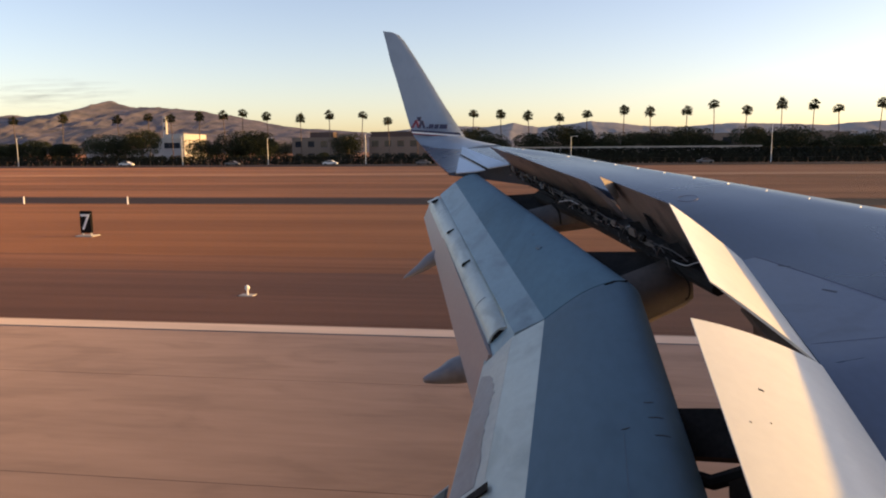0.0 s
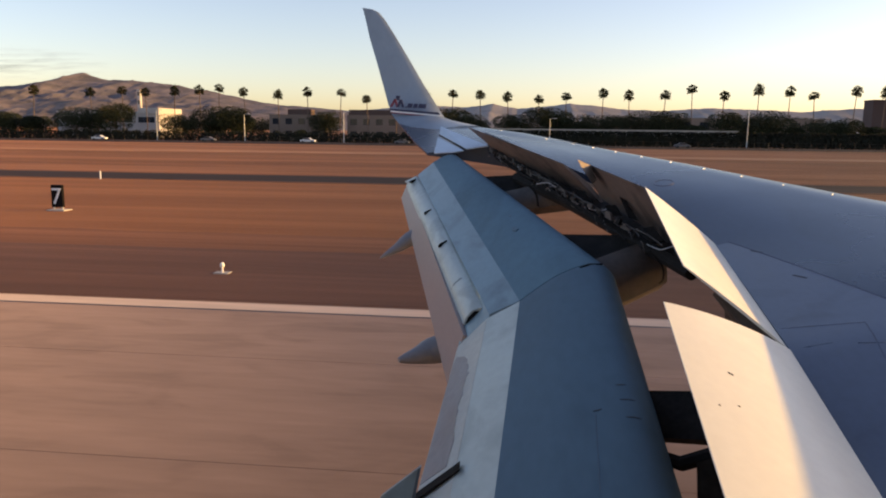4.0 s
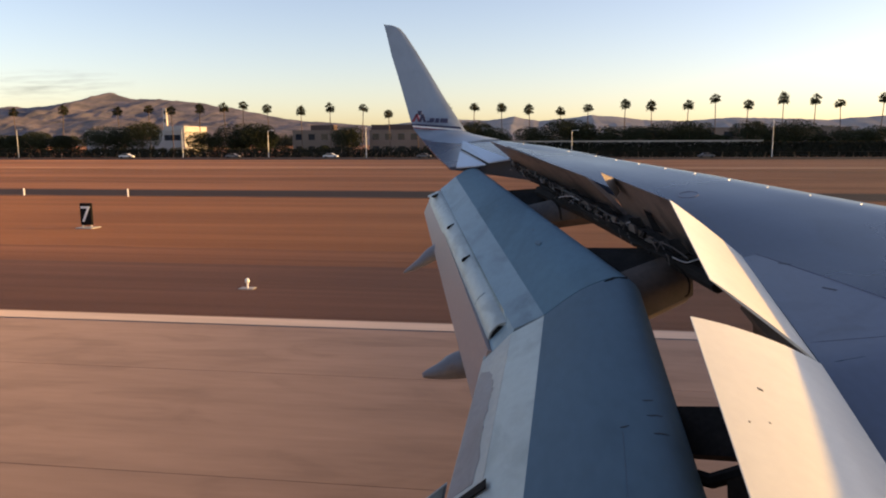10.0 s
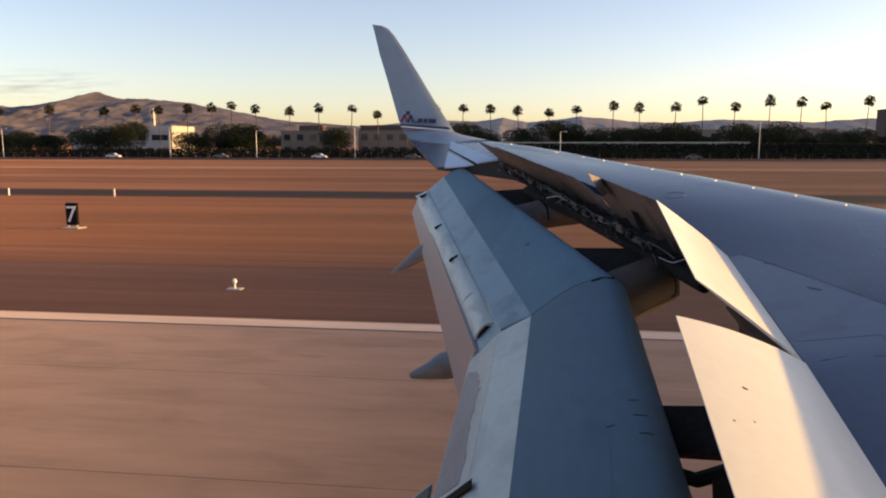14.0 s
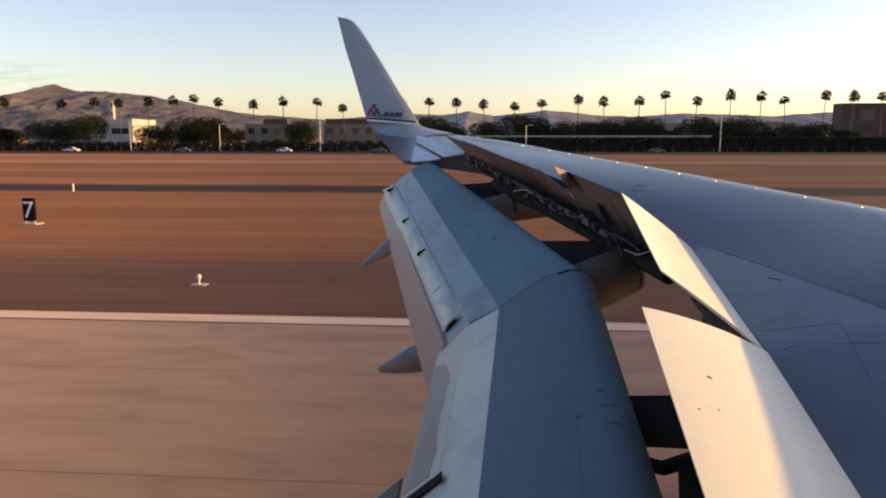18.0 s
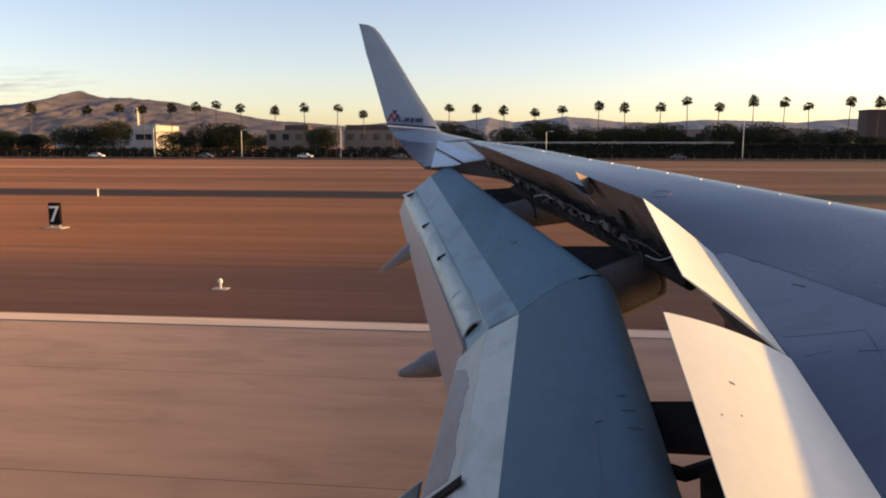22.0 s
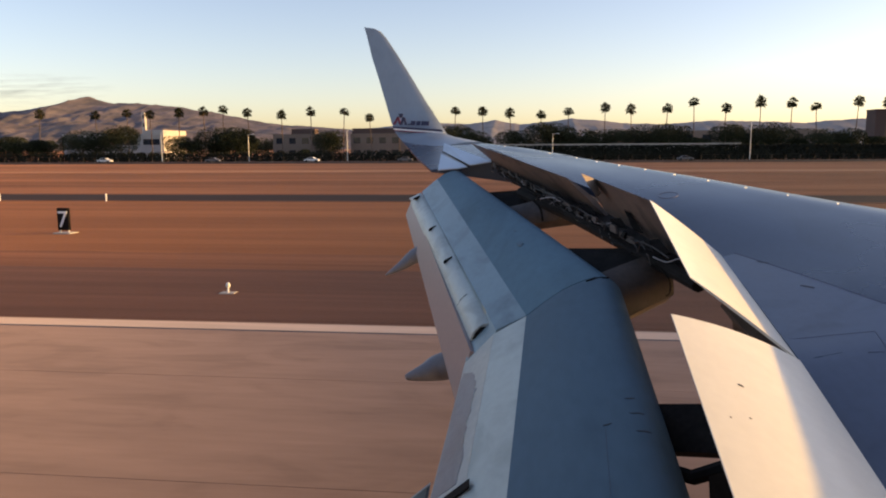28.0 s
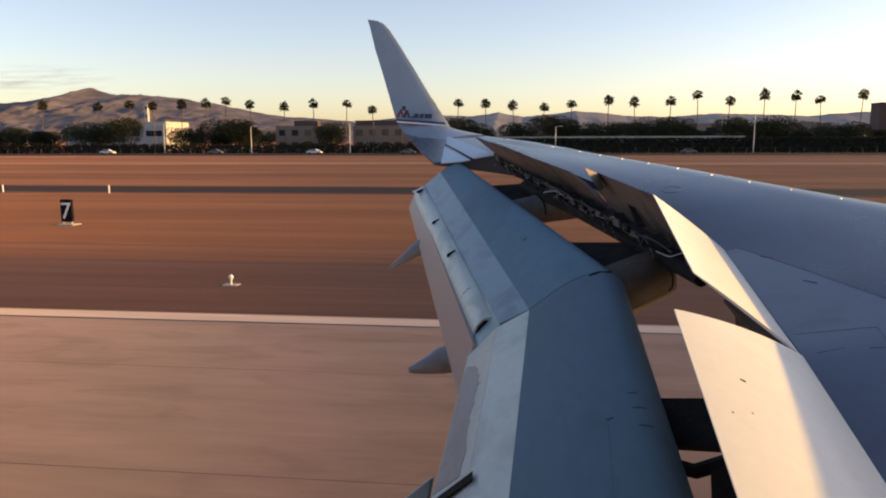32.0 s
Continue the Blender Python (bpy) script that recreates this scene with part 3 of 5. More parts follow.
YK, YO, YI = 4.9, 9.8, 0.3
FORE_K, FORE_O, FORE_I = ((0.62, 2.93), (0.595, 3.06), (0.47, 3.135), (0.23, 3.048), (-0.02, 2.86)), ((-0.91, 3.60), (-0.92, 3.66), (-1.0, 3.69), (-1.12, 3.655), (-1.245, 3.575)), ((0.574, 2.343), (0.555, 2.45), (0.435, 2.531), (0.196, 2.490), (-0.147, 2.366))
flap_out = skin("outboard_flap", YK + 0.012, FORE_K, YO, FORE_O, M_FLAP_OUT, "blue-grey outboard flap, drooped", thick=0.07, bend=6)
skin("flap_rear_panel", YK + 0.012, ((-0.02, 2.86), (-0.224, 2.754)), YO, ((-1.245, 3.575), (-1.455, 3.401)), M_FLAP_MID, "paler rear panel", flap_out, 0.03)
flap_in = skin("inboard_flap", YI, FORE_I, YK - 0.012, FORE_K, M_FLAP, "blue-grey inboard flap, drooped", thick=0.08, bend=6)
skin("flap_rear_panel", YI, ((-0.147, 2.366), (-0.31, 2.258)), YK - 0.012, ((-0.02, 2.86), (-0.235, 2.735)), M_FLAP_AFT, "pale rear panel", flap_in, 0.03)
skin("flap_trailing_strip", YI, ((-0.3115, 2.2565), (-0.464, 2.14)), YK - 0.012, ((-0.2365, 2.734), (-0.435, 2.525)), M_WORN, "pale trailing strip, rubbed paint with reflections in its tones", flap_in, 0.02)
skin("flap_gap", YK - 0.02, [(x, z - 0.012) for x, z in FORE_K[1:]], YK + 0.02, [(x, z - 0.012) for x, z in FORE_K[1:]], M_FAINT, "shallow joint between the flaps", flap_in, 0.02, 6, 1)
# strips of the rear panel that reach past the aft segment at its two ends
skin("flap_end_strip", YK + 0.012, ((-0.212, 2.752), (-0.435, 2.525)), 5.30, ((-0.305, 2.792), (-0.42, 2.65)), M_FLAP_MID, "", flap_out, 0.02)
skin("flap_end_strip", 9.55, ((-1.40, 3.362), (-1.50, 3.30)), YO, ((-1.46, 3.39), (-1.63, 3.315)), M_FLAP_AFT, "", flap_out, 0.02)
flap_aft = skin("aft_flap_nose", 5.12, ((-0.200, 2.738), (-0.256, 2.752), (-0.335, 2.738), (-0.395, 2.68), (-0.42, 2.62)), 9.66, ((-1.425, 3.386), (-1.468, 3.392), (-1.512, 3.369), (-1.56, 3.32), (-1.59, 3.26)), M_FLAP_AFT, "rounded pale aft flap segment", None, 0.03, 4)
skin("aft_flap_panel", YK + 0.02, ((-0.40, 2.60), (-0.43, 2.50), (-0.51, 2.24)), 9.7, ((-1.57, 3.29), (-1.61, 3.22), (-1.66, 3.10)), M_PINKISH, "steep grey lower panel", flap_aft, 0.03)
for t in (0.36, 0.62, 0.975):
    y = 5.14 + (9.66 - 5.14) * t
    q = [lerp(a, b, t) for a, b in zip(((-0.275, 2.725), (-0.31, 2.752), (-0.375, 2.715)), ((-1.44, 3.36), (-1.47, 3.385), (-1.53, 3.36)))]
    w = 0.13 if t == 0.975 else 0.05
    rr = [[Vector((x, y - w - 0.1 * (k / 2 - 0.5), z)) for k, (x, z) in enumerate(q)] + [Vector((x, y + w - 0.1 * (k / 2 - 0.5), z)) for k, (x, z) in reversed(list(enumerate(q)))]]
    part("slot", loft(bmesh.new(), [[v + Vector((0, 0, 0.004)) for v in rr[0]], [v - Vector((0, 0, 0.02)) for v in rr[0]]]), M_DARK, flap_aft, "dark slot")
# dark cap in place of the shade inside the open end
nose_in = [(-0.262, 2.702), (-0.297, 2.724), (-0.342, 2.722), (-0.385, 2.675), (-0.405, 2.628), (-0.372, 2.640), (-0.330, 2.672)]
part("open_end", loft(bmesh.new(), [[(x, 5.112, z) for x, z in nose_in], [(x, 5.13, z) for x, z in nose_in]]), M_DARK, flap_aft, "dark open end of the aft segment")


def aft_skin(y, u, lift=0.0):
    """A point on the inboard flap's rear skins: u below 0 on the rear panel, 0 to 1 across the trailing strip."""
    t = (y - YI) / (YK - 0.012 - YI)
    if u < 0:
        (xa, za), (xb, zb) = lerp((-0.147, 2.366), (-0.02, 2.86), t), lerp((-0.31, 2.258), (-0.235, 2.735), t)
        return Vector((xb + (xb - xa) * u, y, zb + (zb - za) * u + lift))
    (xa, za), (xb, zb) = lerp((-0.3115, 2.2565), (-0.2365, 2.734), t), lerp((-0.464, 2.14), (-0.435, 2.525), t)
    return Vector((xa + (xb - xa) * u, y, za + (zb - za) * u + lift))


def aft_patch(name, outline, mat, label, lift=0.004):
    """A thin patch that lies on the rear skins."""
    pts = [aft_skin(y, u, lift) for y, u in outline]
    return part(name, loft(bmesh.new(), [pts, [p - Vector((0, 0, 0.01)) for p in pts]]), mat, flap_in, label)


rnd = random.Random(8)
edge = []
for (ya, ua), (yb, ub) in zip(((4.66, 0.88), (4.38, 0.42), (4.11, 0.28), (3.95, 0.32), (3.69, 0.34), (3.46, 0.28)), ((4.38, 0.42), (4.11, 0.28), (3.95, 0.32), (3.69, 0.34), (3.46, 0.28), (3.12, 0.24))):
    for k in range(5):
        edge.append((ya + (yb - ya) * k / 5 + rnd.uniform(-0.012, 0.012), ua + (ub - ua) * k / 5 + rnd.uniform(-0.05, 0.05)))
aft_patch("worn_reflection", edge + [(3.10, 0.28), (3.12, 0.60), (3.14, 0.985), (3.75, 0.985), (4.10, 0.985), (4.55, 0.985)], M_WORN_REFLECT, "worn grey patch with a dark ground reflection in its colour", 0.002)
# raised dark patch painted where the gap's inside lies in shade
aft_patch("flap_slot", ((3.015, -0.090), (3.052, 1.06), (2.984, 1.06), (2.952, 0.376), (2.945, -0.120)), M_DARK, "dark gap at the flap's end", 0.022)
part("flap_corner", plate(bmesh.new(), ((-0.405, 2.900, 2.591), (-0.578, 2.900, 2.441), (-0.628, 2.900, 2.337), (-0.450, 2.900, 2.365)), 0.02), M_FLAP_MID, flap_in, "pale end panel of the inner flap segment")
part("end_slit", plate(bmesh.new(), ((-0.404, 2.890, 2.590), (-0.416, 2.890, 2.582), (-0.458, 2.890, 2.368), (-0.444, 2.890, 2.366)), 0.02), M_FAINT, flap_in, "narrow dark slit")
part("flap_slot", plate(bmesh.new(), ((0.370, 4.850, 3.118), (0.430, 4.885, 3.136), (0.520, 4.885, 3.140), (0.470, 4.850, 3.126)), 0.012), M_DARK, flap_in, "dark slot")


def flap_top(x, y):
    """Height of the inboard flap's front skin."""
    t = (y - YI) / (YK - YI)
    line = smooth_line([Vector((p[0], y, p[1])) for p in (lerp(a, b, t) for a, b in zip(FORE_I, FORE_K))], 6)[6:]
    line.sort(key=lambda p: p.x)
    return float(np.interp(x, [p.x for p in line], [p.z for p in line]))


for x, y, ln in ((0.440, 3.155, 0.045), (0.452, 3.022, 0.065), (0.325, 2.965, 0.036), (0.460, 2.875, 0.062)):
    bm = bmesh.new()
    loft(bm, [[(x - ln / 2 + ln * q / 6, y + w * (1 - abs(q / 3 - 1) ** 2) + 0.0006 * (1 if w > 0 else -1) + 0.0015 * math.sin(q * 1.7 + y * 40), flap_top(x - ln / 2 + ln * q / 6, y) + h) for w, h in ((-0.004, 0.003), (0.004, 0.003), (0.004, -0.006), (-0.004, -0.006))] for q in range(7)])
    part("scuff", bm, M_MARK, flap_in, "short dark scuff")
for xa, xb, y0, y1 in ((0.315, 0.19, 2.93, 0.5),):
    bm = bmesh.new()
    rr = []
    for k in range(9):
        y, x0 = y0 + (y1 - y0) * k / 8, xa + (xb - xa) * k / 8
        rr.append([(x0 - 0.002, y, flap_top(x0, y) + 0.002), (x0 + 0.002, y, flap_top(x0, y) + 0.002), (x0 + 0.002, y, flap_top(x0, y) - 0.01), (x0 - 0.002, y, flap_top(x0, y) - 0.01)])
    part("flap_seam", loft(bm, rr), M_SMUDGE_IN, flap_in)
def out_top(t, u):
    """A point on the outboard flap's front skin, t out along it, u from its crest rearwards."""
    (xa, za), (xb, zb) = lerp(FORE_K[2], FORE_O[2], t), lerp(FORE_K[4], FORE_O[4], t)
    (xm, zm) = lerp(FORE_K[3], FORE_O[3], t)
    x, z = (xa + (xm - xa) * 2 * u, za + (zm - za) * 2 * u) if u < 0.5 else (xm + (xb - xm) * (2 * u - 1), zm + (zb - zm) * (2 * u - 1))
    return Vector((x, YK + 0.012 + (YO - YK - 0.012) * t, z))


for t, u, a, b in ((0.235, 0.48, 0.014, 0.05), (0.31, 0.36, 0.008, 0.03), (0.40, 0.30, 0.006, 0.025), (0.55, 0.55, 0.006, 0.02)):
    pts = [out_top(t + a * math.cos(q * math.tau / 9) * (0.8 + 0.3 * math.sin(q * 2.3)), u + b * math.sin(q * math.tau / 9)) + Vector((0, 0, 0.011)) for q in range(9)]
    part("smudge", loft(bmesh.new(), [pts, [p - Vector((0, 0, 0.012)) for p in pts]]), M_SMUDGE, flap_out, "faint dark smudge")
for t in (0.14,):
    rr = []
    for k in range(5):
        x, z = lerp(((-0.262, 2.722), (-0.297, 2.739), (-0.342, 2.736), (-0.385, 2.695), (-0.412, 2.645))[k], ((-1.435, 3.37), (-1.465, 3.377), (-1.51, 3.369), (-1.55, 3.332), (-1.58, 3.285))[k], t)
        y = 5.12 + 4.54 * t
        rr.append([(x, y - 0.006, z + 0.004), (x, y + 0.006, z + 0.004), (x, y + 0.006, z - 0.01), (x, y - 0.006, z - 0.01)])
    part("nose_seam", loft(bmesh.new(), rr), M_FAINT, flap_aft, "thin seam round the aft segment")

# flap track fairings
for pts, rad in (((((-0.957, 5.500, 2.208)), ((-0.810, 5.600, 2.223)), ((-0.640, 5.700, 2.259)), (0.1, 5.75, 2.45)), (0.02, 0.075, 0.12, 0.16)),
                 # its unseen front is swollen to keep low sun off the tail
                 ((((-1.606, 8.000, 2.575)), ((-1.430, 8.100, 2.677)), ((-1.250, 8.200, 2.795)), ((-0.900, 8.350, 2.870)), ((-0.500, 8.420, 2.860))), (0.008, 0.055, 0.095, 0.19, 0.24))):
    bm = bmesh.new()
    tube(bm, smooth_line(pts, 4), [float(np.interp(i / 4, range(len(rad)), rad)) for i in range(4 * len(rad) - 3)], 12)
    part("track_fairing", bm, M_FAIRING, airplane, "pointed grey flap track fairing", True)

# the cove behind the wing: rear wall, lower lip, pipes, tracks
bm = bmesh.new()
loft(bm, [[(-0.531, 9.900, 3.753), (0.084, 7.700, 3.440), (0.750, 5.800, 3.195), (0.994, 4.750, 3.127)], [(-0.484, 10.000, 3.864), (0.716, 6.700, 3.416), (1.198, 5.100, 3.242), (1.189, 4.600, 3.159)]], closed=False, caps=False)
bmesh.ops.solidify(bm, geom=bm.faces[:], thickness=0.03)
cove = part("wing_cove", bm, M_COVE, airplane, "dark open cove with pipes")
C_OUT, C_IN = Vector((-0.438, 9.700, 3.736)), Vector((0.987, 4.720, 3.220))
C_DIR = (C_IN - C_OUT).normalized()
C_SIDE = C_DIR.cross(Vector((0, 0, 1))).normalized()
C_SIDE = C_SIDE if C_SIDE.y < 0 else -C_SIDE
rnd = random.Random(4)


def along_cove(t, up, off):
    return C_OUT.lerp(C_IN, t) + Vector((0, 0, up)) + C_SIDE * off


# the lower lip of the cove, then ribs, brackets and the runs of pipe
part("cove_lip", tube(bmesh.new(), ((-0.097, 8.100, 3.497), (0.371, 7.000, 3.355), (0.743, 5.750, 3.237), (1.035, 4.600, 3.142)), (0.065, 0.06, 0.055, 0.045), 8), M_DARK, cove, "black lower lip of the cove")
for k in range(64):
    t = (k + rnd.random() * 0.8) / 72
    c = along_cove(t, rnd.uniform(-0.02, 0.05), rnd.uniform(0.02, 0.08))
    ln, h = C_DIR * rnd.uniform(0.012, 0.07), Vector((0, 0, rnd.uniform(0.008, 0.028)))
    slant = C_DIR * rnd.uniform(-0.03, 0.03)
    w = C_SIDE * rnd.uniform(0.006, 0.02)
    quad = [c - ln - h - slant, c + ln - h - slant, c + ln * 0.7 + h + slant, c - ln * 0.8 + h + slant]
    part("bracket", loft(bmesh.new(), [quad, [p + w for p in quad]]), (M_DARK, M_COVE, M_HOUSING, M_DULL, M_DARK)[k % 5], cove)
for k in range(5):
    t0, t1, up, off = ((0.02, 0.55, 0.03, 0.06), (0.10, 0.93, -0.02, 0.09), (0.30, 0.97, 0.045, 0.05), (0.18, 0.80, 0.0, 0.10), (0.45, 0.88, -0.03, 0.10))[k]
    pts = [along_cove(t0 + (t1 - t0) * i / 14, up + rnd.uniform(-0.012, 0.012), off) for i in range(15)]
    part("pipe", tube(bmesh.new(), smooth_line(pts, 2), (0.007, 0.010, 0.005, 0.006, 0.008)[k], 6), (M_COVE, M_DARK, M_DULL, M_DARK, M_DARK)[k], cove)
for k in range(26):
    a = along_cove(rnd.uniform(0.02, 0.95), rnd.uniform(-0.04, 0.06), 0.10)
    d = C_DIR * rnd.uniform(0.03, 0.12) + Vector((0, 0, rnd.uniform(-0.05, 0.05)))
    part("pipe", tube(bmesh.new(), smooth_line((a - d, a + Vector((0, 0, rnd.uniform(-0.03, 0.03))), a + d), 3), rnd.uniform(0.003, 0.006), 5), (M_DULL, M_DARK, M_COVE, M_DULL, M_FAIRING)[k % 5], cove)
part("flap_track", plate(bmesh.new(), ((0.301, 6.000, 3.174), (0.766, 5.600, 3.236), (0.862, 5.400, 3.203), (0.532, 5.300, 3.073)), 0.06), M_DARK, airplane, "black flap track")
part("flap_track", plate(bmesh.new(), ((-0.498, 8.600, 3.470), (-0.099, 8.200, 3.522), (0.045, 8.000, 3.455), (-0.292, 7.900, 3.314)), 0.06), M_DARK, airplane, "black flap track")
def canoe(tl, tr, br, bl, bulge):
    """A long shell between an upper and a lower edge, rounded towards the cabin."""
    tl, tr, br, bl = (Vector(p) for p in (tl, tr, br, bl))
    nrm = (tr - tl).cross(bl - tl).normalized()
    nrm = nrm if nrm.y < 0 else -nrm
    rings = []
    for k in range(9):
        a, b = tl.lerp(tr, k / 8), bl.lerp(br, k / 8)
        front = [a.lerp(b, u / 8) + nrm * bulge * (1 - (2 * u / 8 - 1) ** 2) for u in range(9)]
        rings.append(front + [b - nrm * 0.14, a - nrm * 0.14])
    return loft(bmesh.new(), rings)


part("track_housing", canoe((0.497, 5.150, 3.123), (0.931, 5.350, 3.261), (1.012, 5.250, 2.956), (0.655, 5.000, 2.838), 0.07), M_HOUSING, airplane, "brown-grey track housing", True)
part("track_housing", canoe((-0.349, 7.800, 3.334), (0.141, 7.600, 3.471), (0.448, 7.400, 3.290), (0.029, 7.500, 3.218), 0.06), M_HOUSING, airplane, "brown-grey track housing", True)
# dark tubes added to draw the creases of the two housings
part("housing_crease", tube(bmesh.new(), smooth_line(((0.030, 7.350, 3.466), (0.098, 7.300, 3.391), (0.122, 7.300, 3.268)), 3), 0.011, 6), M_DARK, airplane, "dark line along the housing's crease")
part("housing_crease", tube(bmesh.new(), smooth_line(((0.837, 5.000, 3.216), (0.917, 4.950, 3.126), (0.928, 4.950, 3.034), (0.903, 4.950, 3.003)), 3), 0.006, 6), M_DARK, airplane, "dark line along the housing's crease")
for pts in ((((0.096, 7.300, 3.486)), ((0.160, 7.200, 3.505)), ((0.217, 7.100, 3.512)), ((0.257, 7.000, 3.493)), ((0.348, 6.900, 3.469))), (((0.419, 6.600, 3.387)), ((0.514, 6.400, 3.358)), ((0.591, 6.200, 3.353)), ((0.633, 6.150, 3.361)), ((0.682, 6.100, 3.390))), (((0.845, 5.150, 3.236)), ((0.903, 5.000, 3.225)), ((0.945, 4.950, 3.245)), ((0.993, 4.900, 3.272)))):
    part("pipe", tube(bmesh.new(), smooth_line(pts, 3), 0.0045, 6), M_PIPE, cove, "bright hydraulic pipe")
# hidden spar wall, added to keep ground light off the flap nose
rr = []
for k in range(9):
    y = 0.4 + 4.6 * k / 8
    x, zt = 1.22 + 0.025 * k / 2, rear(max(y, 2.4))[1] - 0.14
    rr.append([(x, y, zt), (x + 0.03, y, zt), (x + 0.10, y, 2.45), (x + 0.07, y, 2.45)])
part("rear_spar_blocker", loft(bmesh.new(), rr), M_COVE, airplane, "added dark spar that blocks ground light under the wing")
# thin dark plates added to draw dark spots on the spoiler undersides
for quad in (((0.713, 5.750, 3.513), (0.765, 5.720, 3.486), (0.841, 5.600, 3.357), (0.777, 5.650, 3.368)), ((0.841, 5.350, 3.325), (0.904, 5.300, 3.348), (0.958, 5.150, 3.266), (0.868, 5.200, 3.241)), ((0.629, 5.950, 3.423), (0.703, 5.900, 3.433), (0.751, 5.850, 3.358), (0.652, 5.900, 3.365)),
             ((0.204, 7.250, 3.579), (0.257, 7.200, 3.566), (0.342, 7.000, 3.472), (0.266, 7.100, 3.486)), ((0.425, 6.650, 3.499), (0.506, 6.600, 3.484), (0.589, 6.500, 3.383), (0.468, 6.600, 3.413)), ((-0.102, 8.300, 3.649), (-0.051, 8.250, 3.645), (0.025, 8.100, 3.559), (-0.043, 8.200, 3.566))):
    part("dark_spot", plate(bmesh.new(), quad, 0.02), M_DARK, cove, "dark jagged spot under a spoiler")
part("flap_drive", plate(bmesh.new(), ((0.551, 3.300, 2.834), (0.800, 3.100, 2.916), (0.784, 2.900, 2.779), (0.573, 3.100, 2.696)), 0.05), M_DARK, airplane, "black flap drive box")
part("flap_link", tube(bmesh.new(), ((0.553, 2.800, 2.742), (0.629, 2.750, 2.742), (0.729, 2.700, 2.808)), 0.03, 8), M_DARK, airplane)
part("flap_arm", plate(bmesh.new(), ((0.648, 2.600, 2.817), (0.760, 2.600, 2.866), (0.819, 2.500, 2.685), (0.638, 2.500, 2.675)), 0.1), M_DARK, airplane)
part("hinge_bracket", plate(bmesh.new(), ((0.874, 3.420, 3.280), (1.174, 3.260, 3.066), (1.020, 3.305, 3.100), (0.935, 3.360, 3.200)), 0.03), M_HOUSING, airplane)

# panel seam, vortex generators, scuffs
def wing_z(x, y):
    top = section(y)[:31]
    return float(np.interp(x, [p.x for p in top], [p.z for p in top]))


def wing_strip(name, pts, width, mat, label="", lift=0.0018):
    """A thin strip that follows the wing's upper skin along (x, y) points."""
    bm = bmesh.new()
    line = [Vector((a[0] + (b[0] - a[0]) * k / 8, a[1] + (b[1] - a[1]) * k / 8, 0)) for a, b in zip(pts, pts[1:]) for k in range(9)]
    d = (line[-1] - line[0]).normalized()
    side = Vector((-d.y, d.x, 0)) * width / 2
    ring = lambda p, h: [Vector((q.x, q.y, wing_z(q.x, q.y) + h)) for q in (p - side, p + side)]
    loft(bm, [ring(p, lift) + list(reversed(ring(p, -0.02))) for p in line])
    part(name, bm, mat, wing, label)


wing_strip("panel_seam", ((1.33, 4.95), (1.705, 3.47), (2.09, 1.9)), 0.008, M_BLUE, "dark seam between wing panels", lift=0.0036)
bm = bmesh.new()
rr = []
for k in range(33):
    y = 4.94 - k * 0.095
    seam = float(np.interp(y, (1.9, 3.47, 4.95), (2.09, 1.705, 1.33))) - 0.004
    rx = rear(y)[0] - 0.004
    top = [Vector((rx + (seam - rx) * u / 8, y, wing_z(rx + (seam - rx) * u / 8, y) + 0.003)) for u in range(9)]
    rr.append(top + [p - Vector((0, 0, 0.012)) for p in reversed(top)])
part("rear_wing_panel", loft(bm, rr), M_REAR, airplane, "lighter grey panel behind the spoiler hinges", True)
wing_strip("panel_seam", ((1.181, 3.43), (1.504, 3.339)), 0.002, M_HAIR, lift=0.0042)
wing_strip("panel_seam", ((1.506, 3.345), (1.419, 2.812)), 0.003, M_HAIR, lift=0.0042)
wing_strip("panel_seam", ((1.405, 3.161), (1.61, 3.09)), 0.002, M_HAIR, lift=0.0042)
for x, y in ((1.40, 4.62), (1.46, 4.05)):
    wing_strip("scuff", ((x - 0.01, y + 0.04), (x + 0.03, y - 0.04)), 0.012, M_SEAM, "worn stencil mark", lift=0.0045)
bm = bmesh.new()
ring_pts = [(1.176 + 0.085 * math.cos(math.tau * k / 28), 6.5 + 0.11 * math.sin(math.tau * k / 28)) for k in range(28)]
for (xa, ya), (xb, yb) in zip(ring_pts, ring_pts[1:] + ring_pts[:1]):
    inner = [(1.176 + (x - 1.176) * 0.92, 6.5 + (y - 6.5) * 0.92) for x, y in ((xa, ya), (xb, yb))]
    quad = [(xa, ya), (xb, yb), inner[1], inner[0]]
    loft(bm, [[Vector((x, y, wing_z(x, y) + h)) for x, y in quad] for h in (0.003, -0.004)])
part("filler_ring", bm, M_RINGMARK, wing, "thin pale ring round a filler cap")
for y in (11.77, 10.22, 9.48, 8.99, 8.51, 8.01, 7.52, 7.03, 6.555, 6.10, 5.64, 5.18):
    x, z = crest(y)
    x -= 0.035
    z = wing_z(x, y)
    fin = []
    for a, h in ((-0.032, 0.0), (0.032, 0.0), (0.024, 0.011), (-0.014, 0.015)):
        fin.append(Vector((x + 0.585 * a - 0.30 * h, y + 0.81 * a + 0.22 * h, z - 0.006 + h)))
    part("vortex_generator", loft(bmesh.new(), [fin, [p - Vector((0.0032, -0.0023, 0.0008)) for p in fin]]), M_VG, wing, "small white fin")

